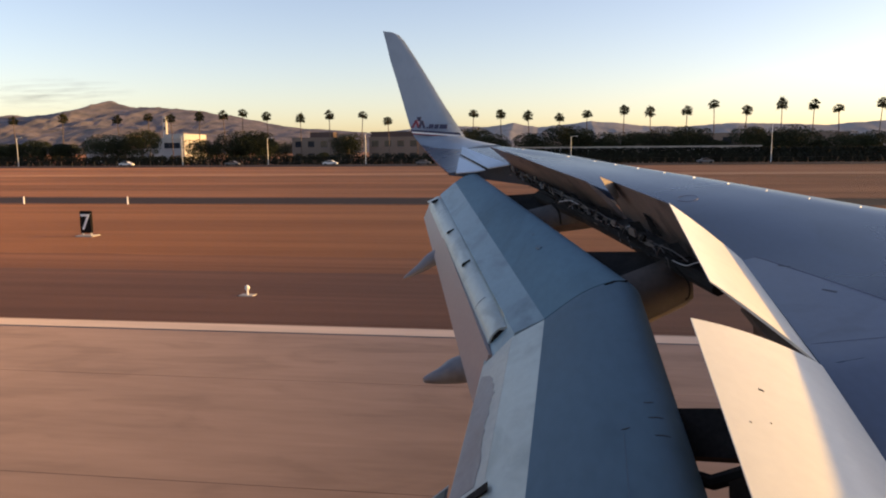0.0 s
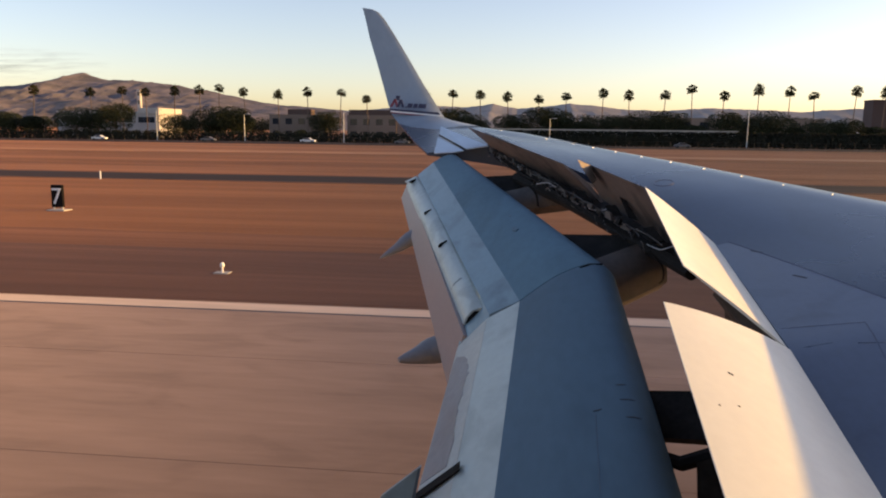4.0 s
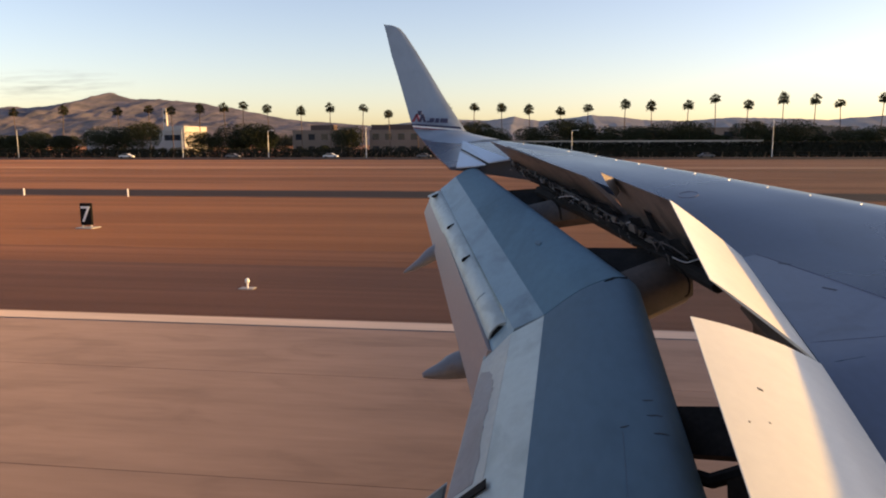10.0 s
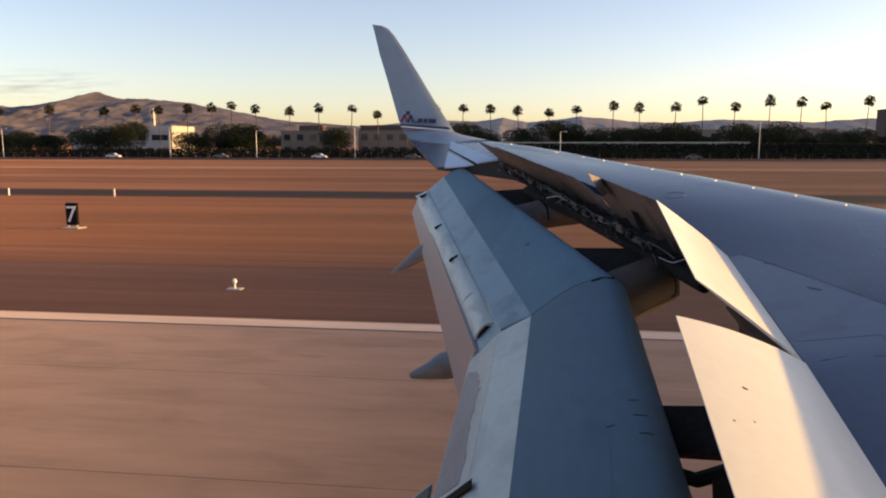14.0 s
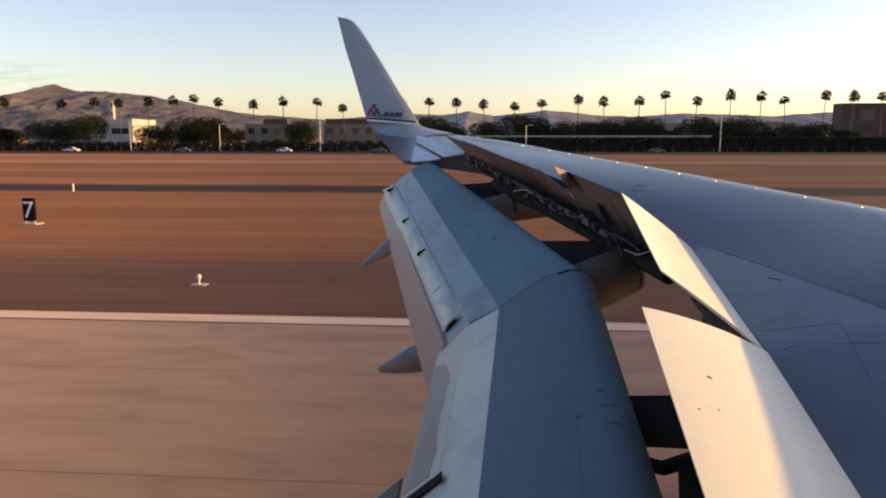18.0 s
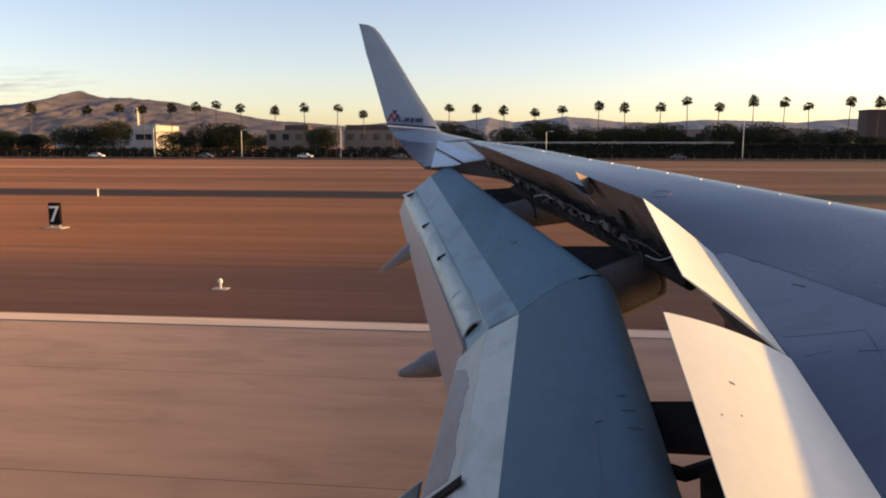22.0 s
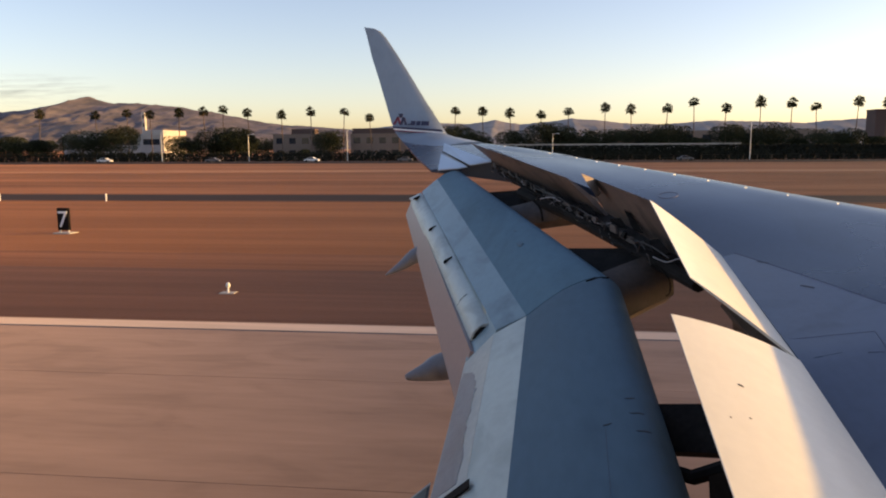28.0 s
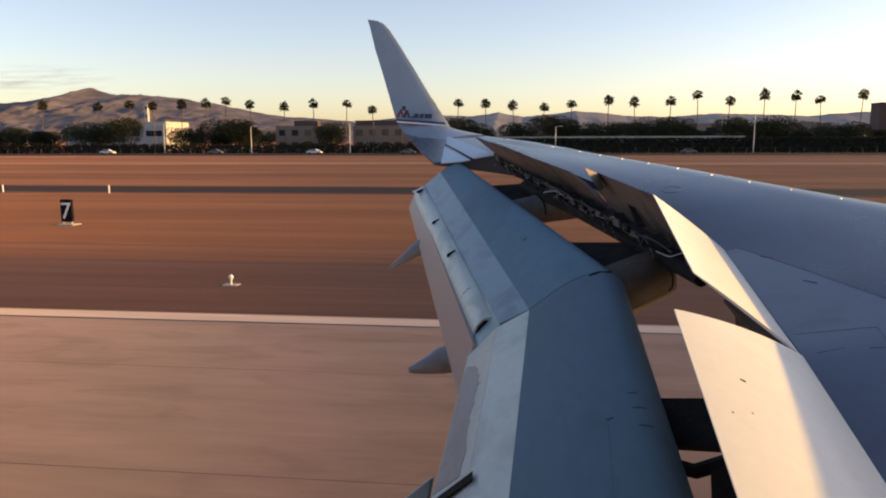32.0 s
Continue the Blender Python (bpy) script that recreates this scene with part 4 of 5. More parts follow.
# fuselage round the cabin window, and the gear it stands on
def hull(name, shrink, mat, label, sides=44):
    bm = bmesh.new()
    rings = []
    for x, r, dz in ((-22.0, 0.06, 1.2), (-19.0, 0.4, 0.85), (-15.0, 0.75, 0.4), (-10.0, 1.0, 0.0), (-0.22, 1.0, 0.0), (0.22, 1.0, 0.0), (11.0, 1.0, 0.0), (13.5, 0.82, -0.15), (15.2, 0.45, -0.45), (15.9, 0.08, -0.6)):
        rings.append([bm.verts.new((x, -1.72 + (1.88 * r - shrink) * math.cos(a), 3.55 + dz + (2.0 * r - shrink) * math.sin(a))) for a in [math.tau * (k + 0.31) / sides for k in range(sides)]])
    for s in range(len(rings) - 1):
        for k in range(sides):
            if s == 4 and k in (0, 1):
                continue                                     # the cabin window's opening
            bm.faces.new((rings[s][k], rings[s][(k + 1) % sides], rings[s + 1][(k + 1) % sides], rings[s + 1][k]))
    if not shrink:
        bm.faces.new(rings[0])
        bm.faces.new(list(reversed(rings[-1])))
    return part(name, bm, mat, airplane, label, True)


hull("fuselage", 0.0, M_FUSE, "polished metal fuselage skin")
hull("cabin_lining", 0.05, M_WHITE, "plain inner cabin wall")
# unseen engine and pylon, added to keep low light off the flap noses
bm = bmesh.new()
pod = []
for x, r in ((1.9, 0.42), (2.6, 0.72), (3.4, 0.95), (4.6, 1.05), (5.8, 1.02), (6.3, 0.92), (6.25, 0.80), (5.9, 0.76)):
    pod.append([(x, 4.85 + r * math.cos(a), 1.66 + r * math.sin(a)) for a in [math.tau * k / 28 for k in range(28)]])
part("engine_nacelle", loft(bm, pod), M_FUSE, airplane, "unseen rounded engine pod that blocks low light under the wing", True)
part("engine_pylon", loft(bmesh.new(), [[(1.9, 4.85 + s, 2.0), (4.4, 4.85 + s, 2.5), (4.0, 4.85 + s, 3.1), (2.4, 4.85 + s, 3.2)] for s in (-0.12, 0.12)]), M_FUSE, airplane)
gear = part("gear_leg", tube(bmesh.new(), ((2.0, 1.1, 2.9), (1.9, 1.2, 0.55)), (0.14, 0.10), 12), M_POLE, airplane, "landing gear leg", True)
for y in (0.95, 1.45):
    bm = bmesh.new()
    bmesh.ops.create_cone(bm, cap_ends=True, segments=28, radius1=0.55, radius2=0.55, depth=0.36, matrix=pose(1.9, y, 0.552, 90, 0, 0))
    bmesh.ops.bevel(bm, geom=[e for e in bm.edges if len(e.link_faces) == 2 and e.calc_face_angle() > 1.2], offset=0.09, segments=3, affect="EDGES")
    part("tyre", bm, M_RUBBER, gear, "black main wheel tyre", True)


# ---- distance: mountains and hills ----
def ridge(name, crest_line, dist, depth, mat, label, seed, rough, columns=620):
    """A mountain range: a crest line of (x, height) with gullied spurs running down towards the plain."""
    xs = np.linspace(crest_line[0][0], crest_line[-1][0], columns)
    hs = np.interp(xs, [p[0] for p in crest_line], [p[1] for p in crest_line])
    bm = bmesh.new()
    rows = []
    nrow = 44
    for j in range(nrow + 4):
        v = j / nrow
        row = []
        for x, h in zip(xs, hs):
            bend = 90.0 * noise.noise(Vector((x * 0.0016, v * 1.3, seed)))
            ym = depth * v
            spur = 0.75 * (noise.ridged_multi_fractal(Vector(((x + bend) * 0.0030, ym * 0.0026 + seed, seed)), 0.85, 2.15, 8, 1.0, 2.0) - 1.1)
            spur += 0.55 * noise.fractal(Vector((x * 0.011, ym * 0.009 + seed, 2.0 + seed)), 0.7, 2.1, 5)
            lump = noise.fractal(Vector((x * 0.0024, v * 2.2 + seed, 4.0 + seed)), 0.8, 2.1, 6)
            jag = 0.030 * noise.noise(Vector((x * 0.011, 7.0, seed))) + 0.016 * noise.noise(Vector((x * 0.035, 3.0, seed)))
            if v <= 1:
                body = math.sin(math.pi * min(1.0, v)) ** 0.8
                z = h * (v ** 1.15) + h * rough * (spur + 0.9 * lump) * body + h * jag * min(1, v * 1.4)
                y = dist - depth + depth * v
            else:
                z, y = h * (1 + jag - (v - 1) * 2.5), dist + depth * (v - 1)
            row.append(bm.verts.new((x, y + lump * depth * 0.03 * (1 - v), max(z, -8.0) if v > 0 else -10)))
        rows.append(row)
    for a, b in zip(rows, rows[1:]):
        for k in range(len(a) - 1):
            bm.faces.new((a[k], a[k + 1], b[k + 1], b[k]))
    return tagged(part(name, bm, mat, smooth=True), label, "mountain", kind="structure")


FAR = 4200.0
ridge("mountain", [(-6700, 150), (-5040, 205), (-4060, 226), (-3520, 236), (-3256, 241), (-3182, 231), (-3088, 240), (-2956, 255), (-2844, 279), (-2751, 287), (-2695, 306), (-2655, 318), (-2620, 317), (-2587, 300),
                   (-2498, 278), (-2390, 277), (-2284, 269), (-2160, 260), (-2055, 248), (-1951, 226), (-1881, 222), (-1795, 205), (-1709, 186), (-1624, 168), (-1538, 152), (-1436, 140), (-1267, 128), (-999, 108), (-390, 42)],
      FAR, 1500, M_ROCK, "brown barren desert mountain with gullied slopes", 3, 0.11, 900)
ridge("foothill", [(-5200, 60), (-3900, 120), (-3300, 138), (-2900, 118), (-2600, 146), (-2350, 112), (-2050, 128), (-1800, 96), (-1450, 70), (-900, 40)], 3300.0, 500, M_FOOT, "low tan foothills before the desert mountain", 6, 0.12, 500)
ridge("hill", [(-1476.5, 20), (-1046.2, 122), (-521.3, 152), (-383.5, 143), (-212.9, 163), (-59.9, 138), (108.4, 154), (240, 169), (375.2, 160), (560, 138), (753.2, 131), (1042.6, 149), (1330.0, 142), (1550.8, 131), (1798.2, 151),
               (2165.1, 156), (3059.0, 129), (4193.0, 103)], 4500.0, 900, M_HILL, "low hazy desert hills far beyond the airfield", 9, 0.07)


# thin streaks of cloud low over the mountain, far behind it
bm = bmesh.new()
bm.faces.new([bm.verts.new(p) for p in ((-620, 0, -115), (620, 0, -115), (620, 0, 115), (-620, 0, 115))])
clouds = tagged(part("cloud_backdrop", bm, M_CLOUD), "thin mauve streaks of evening cloud above the mountain", "cloud", kind="structure")
clouds.location = (-3149.6, 4350, 378.67)


# ---- trees and palms ----
def leaf_cloud(bm, rnd, centre, size, count, leaf):
    for _ in range(count):
        while True:
            p = Vector((rnd.uniform(-1, 1), rnd.uniform(-1, 1), rnd.uniform(-1, 1)))
            if p.length < 1:
                break
        p = p.normalized() * (p.length ** 0.45)
        c = Vector(centre) + Vector((p.x * size[0], p.y * size[1], p.z * size[2]))
        a = Vector((rnd.uniform(-1, 1), rnd.uniform(-1, 1), rnd.uniform(-0.6, 0.6))).normalized() * leaf * rnd.uniform(0.6, 1.4)
        b = a.orthogonal().normalized() * leaf * rnd.uniform(0.3, 0.7)
        b.rotate(Matrix.Rotation(rnd.uniform(0, 6.28), 3, a))
        bm.faces.new([bm.verts.new(c + q) for q in (a, b, -a, -b)])


def make_tree(seed, height, width):
    rnd = random.Random(seed)
    tree = thing("tree")
    bm = bmesh.new()
    tube(bm, smooth_line(((0, 0, -0.2), (0.1, 0.05, height * 0.2), (0.0, 0.1, height * 0.45)), 3), [0.28, 0.26, 0.25, 0.22, 0.2, 0.18, 0.14], 7)
    for k in range(6):
        a = k * 1.05 + rnd.uniform(-0.3, 0.3)
        tube(bm, ((0.05, 0.05, height * rnd.uniform(0.15, 0.3)), (math.cos(a) * width * 0.15, math.sin(a) * width * 0.15, height * 0.45), (math.cos(a) * width * 0.33, math.sin(a) * width * 0.33, height * rnd.uniform(0.5, 0.75))), (0.12, 0.08, 0.03), 5)
    part("trunk", bm, M_TRUNK, tree)
    bm = bmesh.new()
    for k in range(11):
        a, r = rnd.uniform(0, 6.28), width * 0.32 * math.sqrt(rnd.random())
        s = width * rnd.uniform(0.16, 0.26)
        leaf_cloud(bm, rnd, (math.cos(a) * r, math.sin(a) * r, height * rnd.uniform(0.38, 0.76)), (s, s, s * 0.75), 560, 0.22)
    leaf_cloud(bm, rnd, (0, 0, height * 0.55), (width * 0.46, width * 0.42, height * 0.40), 2200, 0.22)
    part("crown", bm, M_LEAF, tree)
    return tagged(tree, "dense dark green roadside tree with an uneven crown", "tree", "roadside trees")


def make_palm(seed, height):
    rnd = random.Random(seed)
    palm = thing("palm_tree")
    bend = rnd.uniform(-0.5, 0.5)
    top = Vector((bend, rnd.uniform(-0.3, 0.3), height - 1.6))
    bm = bmesh.new()
    tube(bm, smooth_line(((0, 0, -0.2), (bend * 0.2, 0, height * 0.4), tuple(top)), 5), [0.24, 0.20, 0.18, 0.16, 0.15, 0.14, 0.13, 0.13, 0.12, 0.12, 0.12], 8)
    part("trunk", bm, M_TRUNK, palm, "slender ringed palm trunk", True)
    bm = bmesh.new()
    for k in range(64):
        az, el = k * 2.4 + rnd.uniform(-0.2, 0.2), math.asin(rnd.uniform(-0.72, 1.0))
        d = Vector((math.cos(az) * math.cos(el), math.sin(az) * math.cos(el), math.sin(el)))
        side = d.cross(Vector((0, 0, 1))).normalized()
        mid = top + d * rnd.uniform(0.7, 1.0)
        tube(bm, (top, mid), 0.03, 3, False)
        reach = rnd.uniform(0.8, 1.25)
        for s in range(-3, 4):
            out = (d * math.cos(s * 0.30) + side * math.sin(s * 0.30)).normalized()
            tip = mid + out * reach * (1 - 0.06 * abs(s)) - Vector((0, 0, rnd.uniform(0.05, 0.45)))
            w = out.cross(Vector((rnd.uniform(-0.3, 0.3), rnd.uniform(-0.3, 0.3), 1))).normalized() * 0.10
            elbow = mid.lerp(tip, 0.55) + Vector((0, 0, 0.06))
            bm.faces.new([bm.verts.new(v) for v in (mid, elbow - w, tip, elbow + w)])
    part("crown", bm, M_FROND, palm, "round head of fan fronds")
    bm = bmesh.new()
    for k in range(34):
        az = k * 2.4
        r = rnd.uniform(0.15, 0.55)
        p = top + Vector((math.cos(az) * r, math.sin(az) * r, rnd.uniform(-0.15, 0.25)))
        q = p + Vector((math.cos(az) * 0.15, math.sin(az) * 0.15, -rnd.uniform(0.5, 1.2)))
        w = Vector((-math.sin(az), math.cos(az), 0)) * 0.13
        bm.faces.new([bm.verts.new(v) for v in (p - w, p + w, q + w * 0.4, q - w * 0.4)])
    part("dead_frond_skirt", bm, M_SKIRT, palm, "brown hanging dead fronds")
    return tagged(palm, "tall slender fan palm standing in a roadside row", "palm tree", "row of palms")


PALM_Y = 255.0
PALMS = [(55, 180), (152, 184), (202, 181), (254, 184), (298, 180), (340, 178), (380, 177), (423, 182), (478, 186), (536, 182), (589, 184), (636, 194),
         (690, 186), (738, 184), (784, 184), (836, 185), (885, 188), (936, 192), (984, 189), (1048, 180), (1097, 183), (1154, 184), (1205, 174), (1260, 183), (1316, 173),
         (1373, 176), (1423, 184), (1482, 175), (1538, 176), (-45, 183), (-95, 180), (-150, 188), (-210, 179), (-262, 184), (1592, 178), (1640, 183), (1700, 176), (1752, 184)]
protos = [make_palm(20 + k, h) for k, h in enumerate((14.0, 16.0, 18.0, 15.0))]
used = set()


def place(px, top):
    """Where the palm stands along the row, and its height."""
    a = (px - 784) / 1300.0
    x = PALM_Y * (a * math.cos(radians(6)) - math.sin(radians(6))) / (math.cos(radians(6)) + a * math.sin(radians(6)))
    return x, 4.0 + PALM_Y * (255.5 - top) / 1300.0 + 0.3


for i, (px, top) in enumerate(PALMS):
    x, h = place(px, top)
    k = i % 4
    if k not in used:
        used.add(k)
        ob = protos[k]
    else:
        ob = copy_thing(protos[k], pose(0, 0, 0))
    base_h = (14.0, 16.0, 18.0, 15.0)[k]
    ob.matrix_basis = pose(x, PALM_Y + (i % 3) * 2.0, -0.14, 0, 0, i * 77.0) @ Matrix.Diagonal((1.1, 1.1, h / base_h, 1))

for i in range(40):
    k = i % 4
    ob = copy_thing(protos[k], pose(0, 0, 0))
    ob.matrix_basis = pose(-830.0 + i * 13.5 + (i * 37 % 7), PALM_Y + (i % 3) * 2.0, -0.14, 0, 0, i * 61.0) @ Matrix.Diagonal((1.1, 1.1, (17.5 + (i * 53 % 5)) / (14.0, 16.0, 18.0, 15.0)[k], 1))

trees = [make_tree(50 + k, h, w) for k, (h, w) in enumerate(((10.6, 13.0), (11.8, 14.0), (9.4, 11.0), (11.0, 16.0), (7.4, 9.0)))]
used = set()


def put_tree(k, x, y, s, turn):
    if k not in used:
        used.add(k)
        ob = trees[k]
    else:
        ob = copy_thing(trees[k], pose(0, 0, 0))
    ob.matrix_basis = pose(x, y, -0.14, 0, 0, turn) @ Matrix.Diagonal((s, s, s, 1))


rnd = random.Random(11)
spots = []
x = -290.0
while x < 260:
    if not (-166 < x < -122) and not (-95 < x < -27) and not (112 < x < 136):
        spots.append((x, 243 + rnd.uniform(-3, 6)))
    x += rnd.uniform(6.5, 10.5)
# the last two trees are added to shade the tan offices' sunlit ends
spots += [(-157, 244), (-150, 246), (-142, 243), (-31, 244), (-72.5, 262), (-38.5, 262)]
put_tree(4, -78.0, 250.0, 0.55, 40.0)
for k, x, y, s, turn in ((3, -109.5, 247.0, 1.12, 130.0), (0, -101.0, 246.0, 1.14, 250.0)):
    put_tree(k, x, y, s, turn)
for i, (x, y) in enumerate(spots):
    put_tree(rnd.choice((0, 1, 2, 3, 3, 1, 0, 4)), x, y, rnd.uniform(0.85, 1.12), rnd.uniform(0, 360))
x = -820.0
while x < -300:
    if not (-450 < x < -345) and not (-250 < x < -215):
        put_tree(rnd.choice((0, 1, 2, 3)), x, 243 + rnd.uniform(-3, 6), rnd.uniform(0.85, 1.12), rnd.uniform(0, 360))
    x += rnd.uniform(8.0, 13.0)
x = -330.0
while x < 300:
    put_tree(rnd.choice((0, 1, 2, 3)), x, 330 + rnd.uniform(-6, 20), rnd.uniform(0.8, 1.05), rnd.uniform(0, 360))
    x += rnd.uniform(9, 20)

# low hedge and fence along the airfield road
bm = bmesh.new()
rnd = random.Random(5)
for k in range(34000):
    c = Vector((rnd.uniform(-300, 280), 232 + rnd.uniform(-1.4, 1.4), rnd.uniform(-0.1, 3.2) * rnd.uniform(0.6, 1)))
    a = Vector((rnd.uniform(-1, 1), rnd.uniform(-1, 1), rnd.uniform(-1, 1))).normalized() * 0.38
    b = a.orthogonal().normalized() * 0.28
    bm.faces.new([bm.verts.new(c + q) for q in (a, b, -a, -b)])
tagged(part("hedge", bm, M_HEDGE), "long low dark hedge along the airfield boundary", "hedge", kind="stuff")
bm = bmesh.new()
for k in range(22000):
    c = Vector((rnd.uniform(-27.0, 131.6), 233.5 + rnd.uniform(-1.0, 0.8), rnd.uniform(0.2, 4.3)))
    a = Vector((rnd.uniform(-1, 1), rnd.uniform(-1, 1), rnd.uniform(-1, 1))).normalized() * 0.36
    b = a.orthogonal().normalized() * 0.28
    bm.faces.new([bm.verts.new(c + q) for q in (a, b, -a, -b)])
tagged(part("hedge", bm, M_HEDGE), "tall dark hedge before a pale boundary wall", "hedge", kind="stuff")
bwall = tagged(thing("boundary_wall", (0, 235.4, -0.14)), "long low pale boundary wall behind a dark hedge", "wall")
part("body", box(bmesh.new(), (-27.2, 0, -0.2), (63.6, 0.3, 4.85)), M_BERM, bwall)
part("coping", box(bmesh.new(), (-27.2, -0.06, 4.85), (63.6, 0.36, 5.0)), M_BERM, bwall)
tagged(part("boundary_road", box(bmesh.new(), (-900, 196, -0.4), (600, 228, -0.10)), M_ROAD), "dark asphalt road beyond the airfield fence", "road", kind="structure")
fence = tagged(thing("fence", (0, 193, 0)), "thin grey wire boundary fence on posts", "fence")
first = None
for k in range(150):
    if first is None:
        first = part("post", tube(bmesh.new(), ((0, 0, -0.3), (0, 0, 1.7)), 0.035, 5), M_FENCE, fence)
        ob = first
    else:
        ob = new("post", first.data)
        ob.parent = fence
    ob.location.x = -260 + k * 3.4
for z in (0.4, 1.1, 1.8):
    part("rail", tube(bmesh.new(), ((-260, 0, z), (250, 0, z)), 0.012, 4), M_FENCE, fence)


# ---- buildings ----
def house(name, x0, x1, y, depth, height, mat, label, storeys=2, win=3.2, parapets=(), wmat=None, wfrac=0.55):
    b = tagged(thing(name, ((x0 + x1) / 2, y, -0.14)), label, "building")
    w = (x1 - x0) / 2
    part("wall", box(bmesh.new(), (-w, 0, 0), (w, depth, height)), mat, b)
    part("roof", box(bmesh.new(), (-w - 0.15, -0.15, height), (w + 0.15, depth + 0.15, height + 0.35)), mat, b)
    for u0, u1, h, m in parapets:
        part("roof_block", box(bmesh.new(), (-w + 2 * w * u0, 0.6, height + 0.35), (-w + 2 * w * u1, depth * 0.6, height + 0.35 + h)), m, b)
    n = max(1, int(2 * w / win))
    fh = height / storeys
    frame_me = pane_me = None
    for s in range(storeys):
        for k in range(n):
            cx = -w + (k + 0.5) * 2 * w / n
            if frame_me is None:
                bm = bmesh.new()
                hw, hh = win * wfrac / 2, fh * 0.24
                for lo, hi in (((-hw - 0.1, -0.08, -hh - 0.1), (hw + 0.1, 0.1, -hh)), ((-hw - 0.1, -0.08, hh), (hw + 0.1, 0.1, hh + 0.1)), ((-hw - 0.1, -0.08, -hh), (-hw, 0.1, hh)), ((hw, -0.08, -hh), (hw + 0.1, 0.1, hh))):
                    box(bm, lo, hi)
                fo = part("window", bm, mat, b)
                frame_me = fo.data
                po = part("pane", box(bmesh.new(), (-hw, -0.02, -hh), (hw, 0.02, hh)), wmat or M_GLASS, fo)
                pane_me = po.data
            else:
                fo = new("window", frame_me)
                fo.parent = b
                po = new("pane", pane_me)
                po.parent = fo
            fo.location = (cx, 0, fh * (s + 0.52))
    return b


def strip_office(x0, x1, y, depth, height):
    """A two-storey stucco office with long dark window strips above open bays."""
    b = tagged(thing("white_office", ((x0 + x1) / 2, y, -0.14)), "two-storey white stucco office with dark strip windows", "building")
    w = (x1 - x0) / 2
    part("wall", box(bmesh.new(), (-w, 0, 0), (w, depth, height)), M_CREAM, b)
    part("parapet", box(bmesh.new(), (-w - 0.2, -0.25, height), (w - 8.0, depth + 0.2, height + 0.5)), M_CREAM, b)
    part("parapet", box(bmesh.new(), (w - 8.0, -0.5, height - 0.2), (w + 0.3, depth + 0.3, height + 1.9)), M_CREAM, b, "taller white corner parapet")
    part("roof_plant", box(bmesh.new(), (-w + 5, 4.0, height + 0.5), (-w + 15, depth - 3, height + 1.9)), M_TAN, b, "tan rooftop plant screen")
    for u0, u1 in ((0.04, 0.20), (0.24, 0.47), (0.51, 0.74), (0.80, 0.96)):
        a, c = -w + 2 * w * u0, -w + 2 * w * u1
        win = part("window", box(bmesh.new(), (a - 0.15, -0.12, height * 0.60), (c + 0.15, 0.05, height * 0.60 + 0.14)), M_CREAM, b)
        part("pane", box(bmesh.new(), (a, -0.04, height * 0.60 + 0.14), (c, 0.03, height * 0.60 + 2.3)), M_GLASS, win, "dark glass strip")
        n = max(1, int((c - a) / 2.0))
        for k in range(1, n):
            part("mullion", box(bmesh.new(), (a + (c - a) * k / n - 0.05, -0.09, height * 0.60 + 0.14), (a + (c - a) * k / n + 0.05, -0.045, height * 0.60 + 2.3)), M_SLATE, win)
    for k in range(9):
        a = -w + 2.2 + k * (2 * w - 4.4) / 9
        bay = part("window", box(bmesh.new(), (a - 0.15, -0.1, 2.75), (a + 2.75, 0.05, 2.95)), M_CREAM, b)
        part("pane", box(bmesh.new(), (a, -0.04, 0.35), (a + 2.6, 0.03, 2.75)), M_GLASS, bay, "dark glass bay")
    return b


strip_office(-180.0, -139.0, 268, 18, 9.4)
house("tan_office", -95.8, -76.0, 268, 9, 9.0, M_TAN, "two-storey tan stucco office block", 2, 4.5, ((0.35, 0.8, 1.9, M_BROWN),))
house("tan_office", -66.2, -42.3, 268, 9, 9.0, M_TAN, "two-storey tan stucco office block", 2, 4.5, ((0.02, 0.9, 1.9, M_BROWN),))
house("low_warehouse", 29.2, 106.6, 285, 30, 9.4, M_TAN, "long low tan warehouse behind trees", 2, 6.0)
house("brown_showroom", 114.4, 131.0, 265, 7, 15.6, M_BROWN, "brown flat-roofed commercial building", 2, 9.0)
sign_hall = house("long_warehouse", 139.0, 225.5, 268, 40, 11.5, M_CREAM, "long pale warehouse with slate panels and a red roof sign", 2, 5.0)
three = house("three_storey_office", -430, -360, 300, 40, 17.5, M_TAN, "three-storey tan office with a sunlit end wall", 3, 5.0)

house("distant_tower", -340.7, -337.9, 620, 3, 36.0, M_CREAM, "narrow pale tower far behind the offices", 5, 3.0)

# lamp posts along the road
def lamp_post(x, y, h, arm):
    lp = tagged(thing("street_lamp", (x, y, -0.14)), "tall pale galvanised street lamp beside the road", "street lamp", "street lamps")
    part("pole", tube(bmesh.new(), ((0, 0, -0.2), (0, 0, h)), (0.14, 0.08), 7), M_POLE, lp, "", True)
    part("arm", tube(bmesh.new(), smooth_line(((0, 0, h - 0.2), (arm * 0.5, 0, h + 0.15), (arm, 0, h + 0.1)), 3), 0.05, 5), M_POLE, lp)
    part("lamp_head", box(bmesh.new(), (arm - 0.3, -0.15, h + 0.0), (arm + 0.4, 0.15, h + 0.2), 0.04), M_POLE, lp)


for px, h in ((270, 9.5), (598, 9.5), (958, 8.0), (1302, 11.0), (1640, 10.0), (424, 8.5), (-30, 9.5), (-320, 9.5)):
    lamp_post(place(px, 255)[0] * 229 / PALM_Y, 229, h, 1.6)


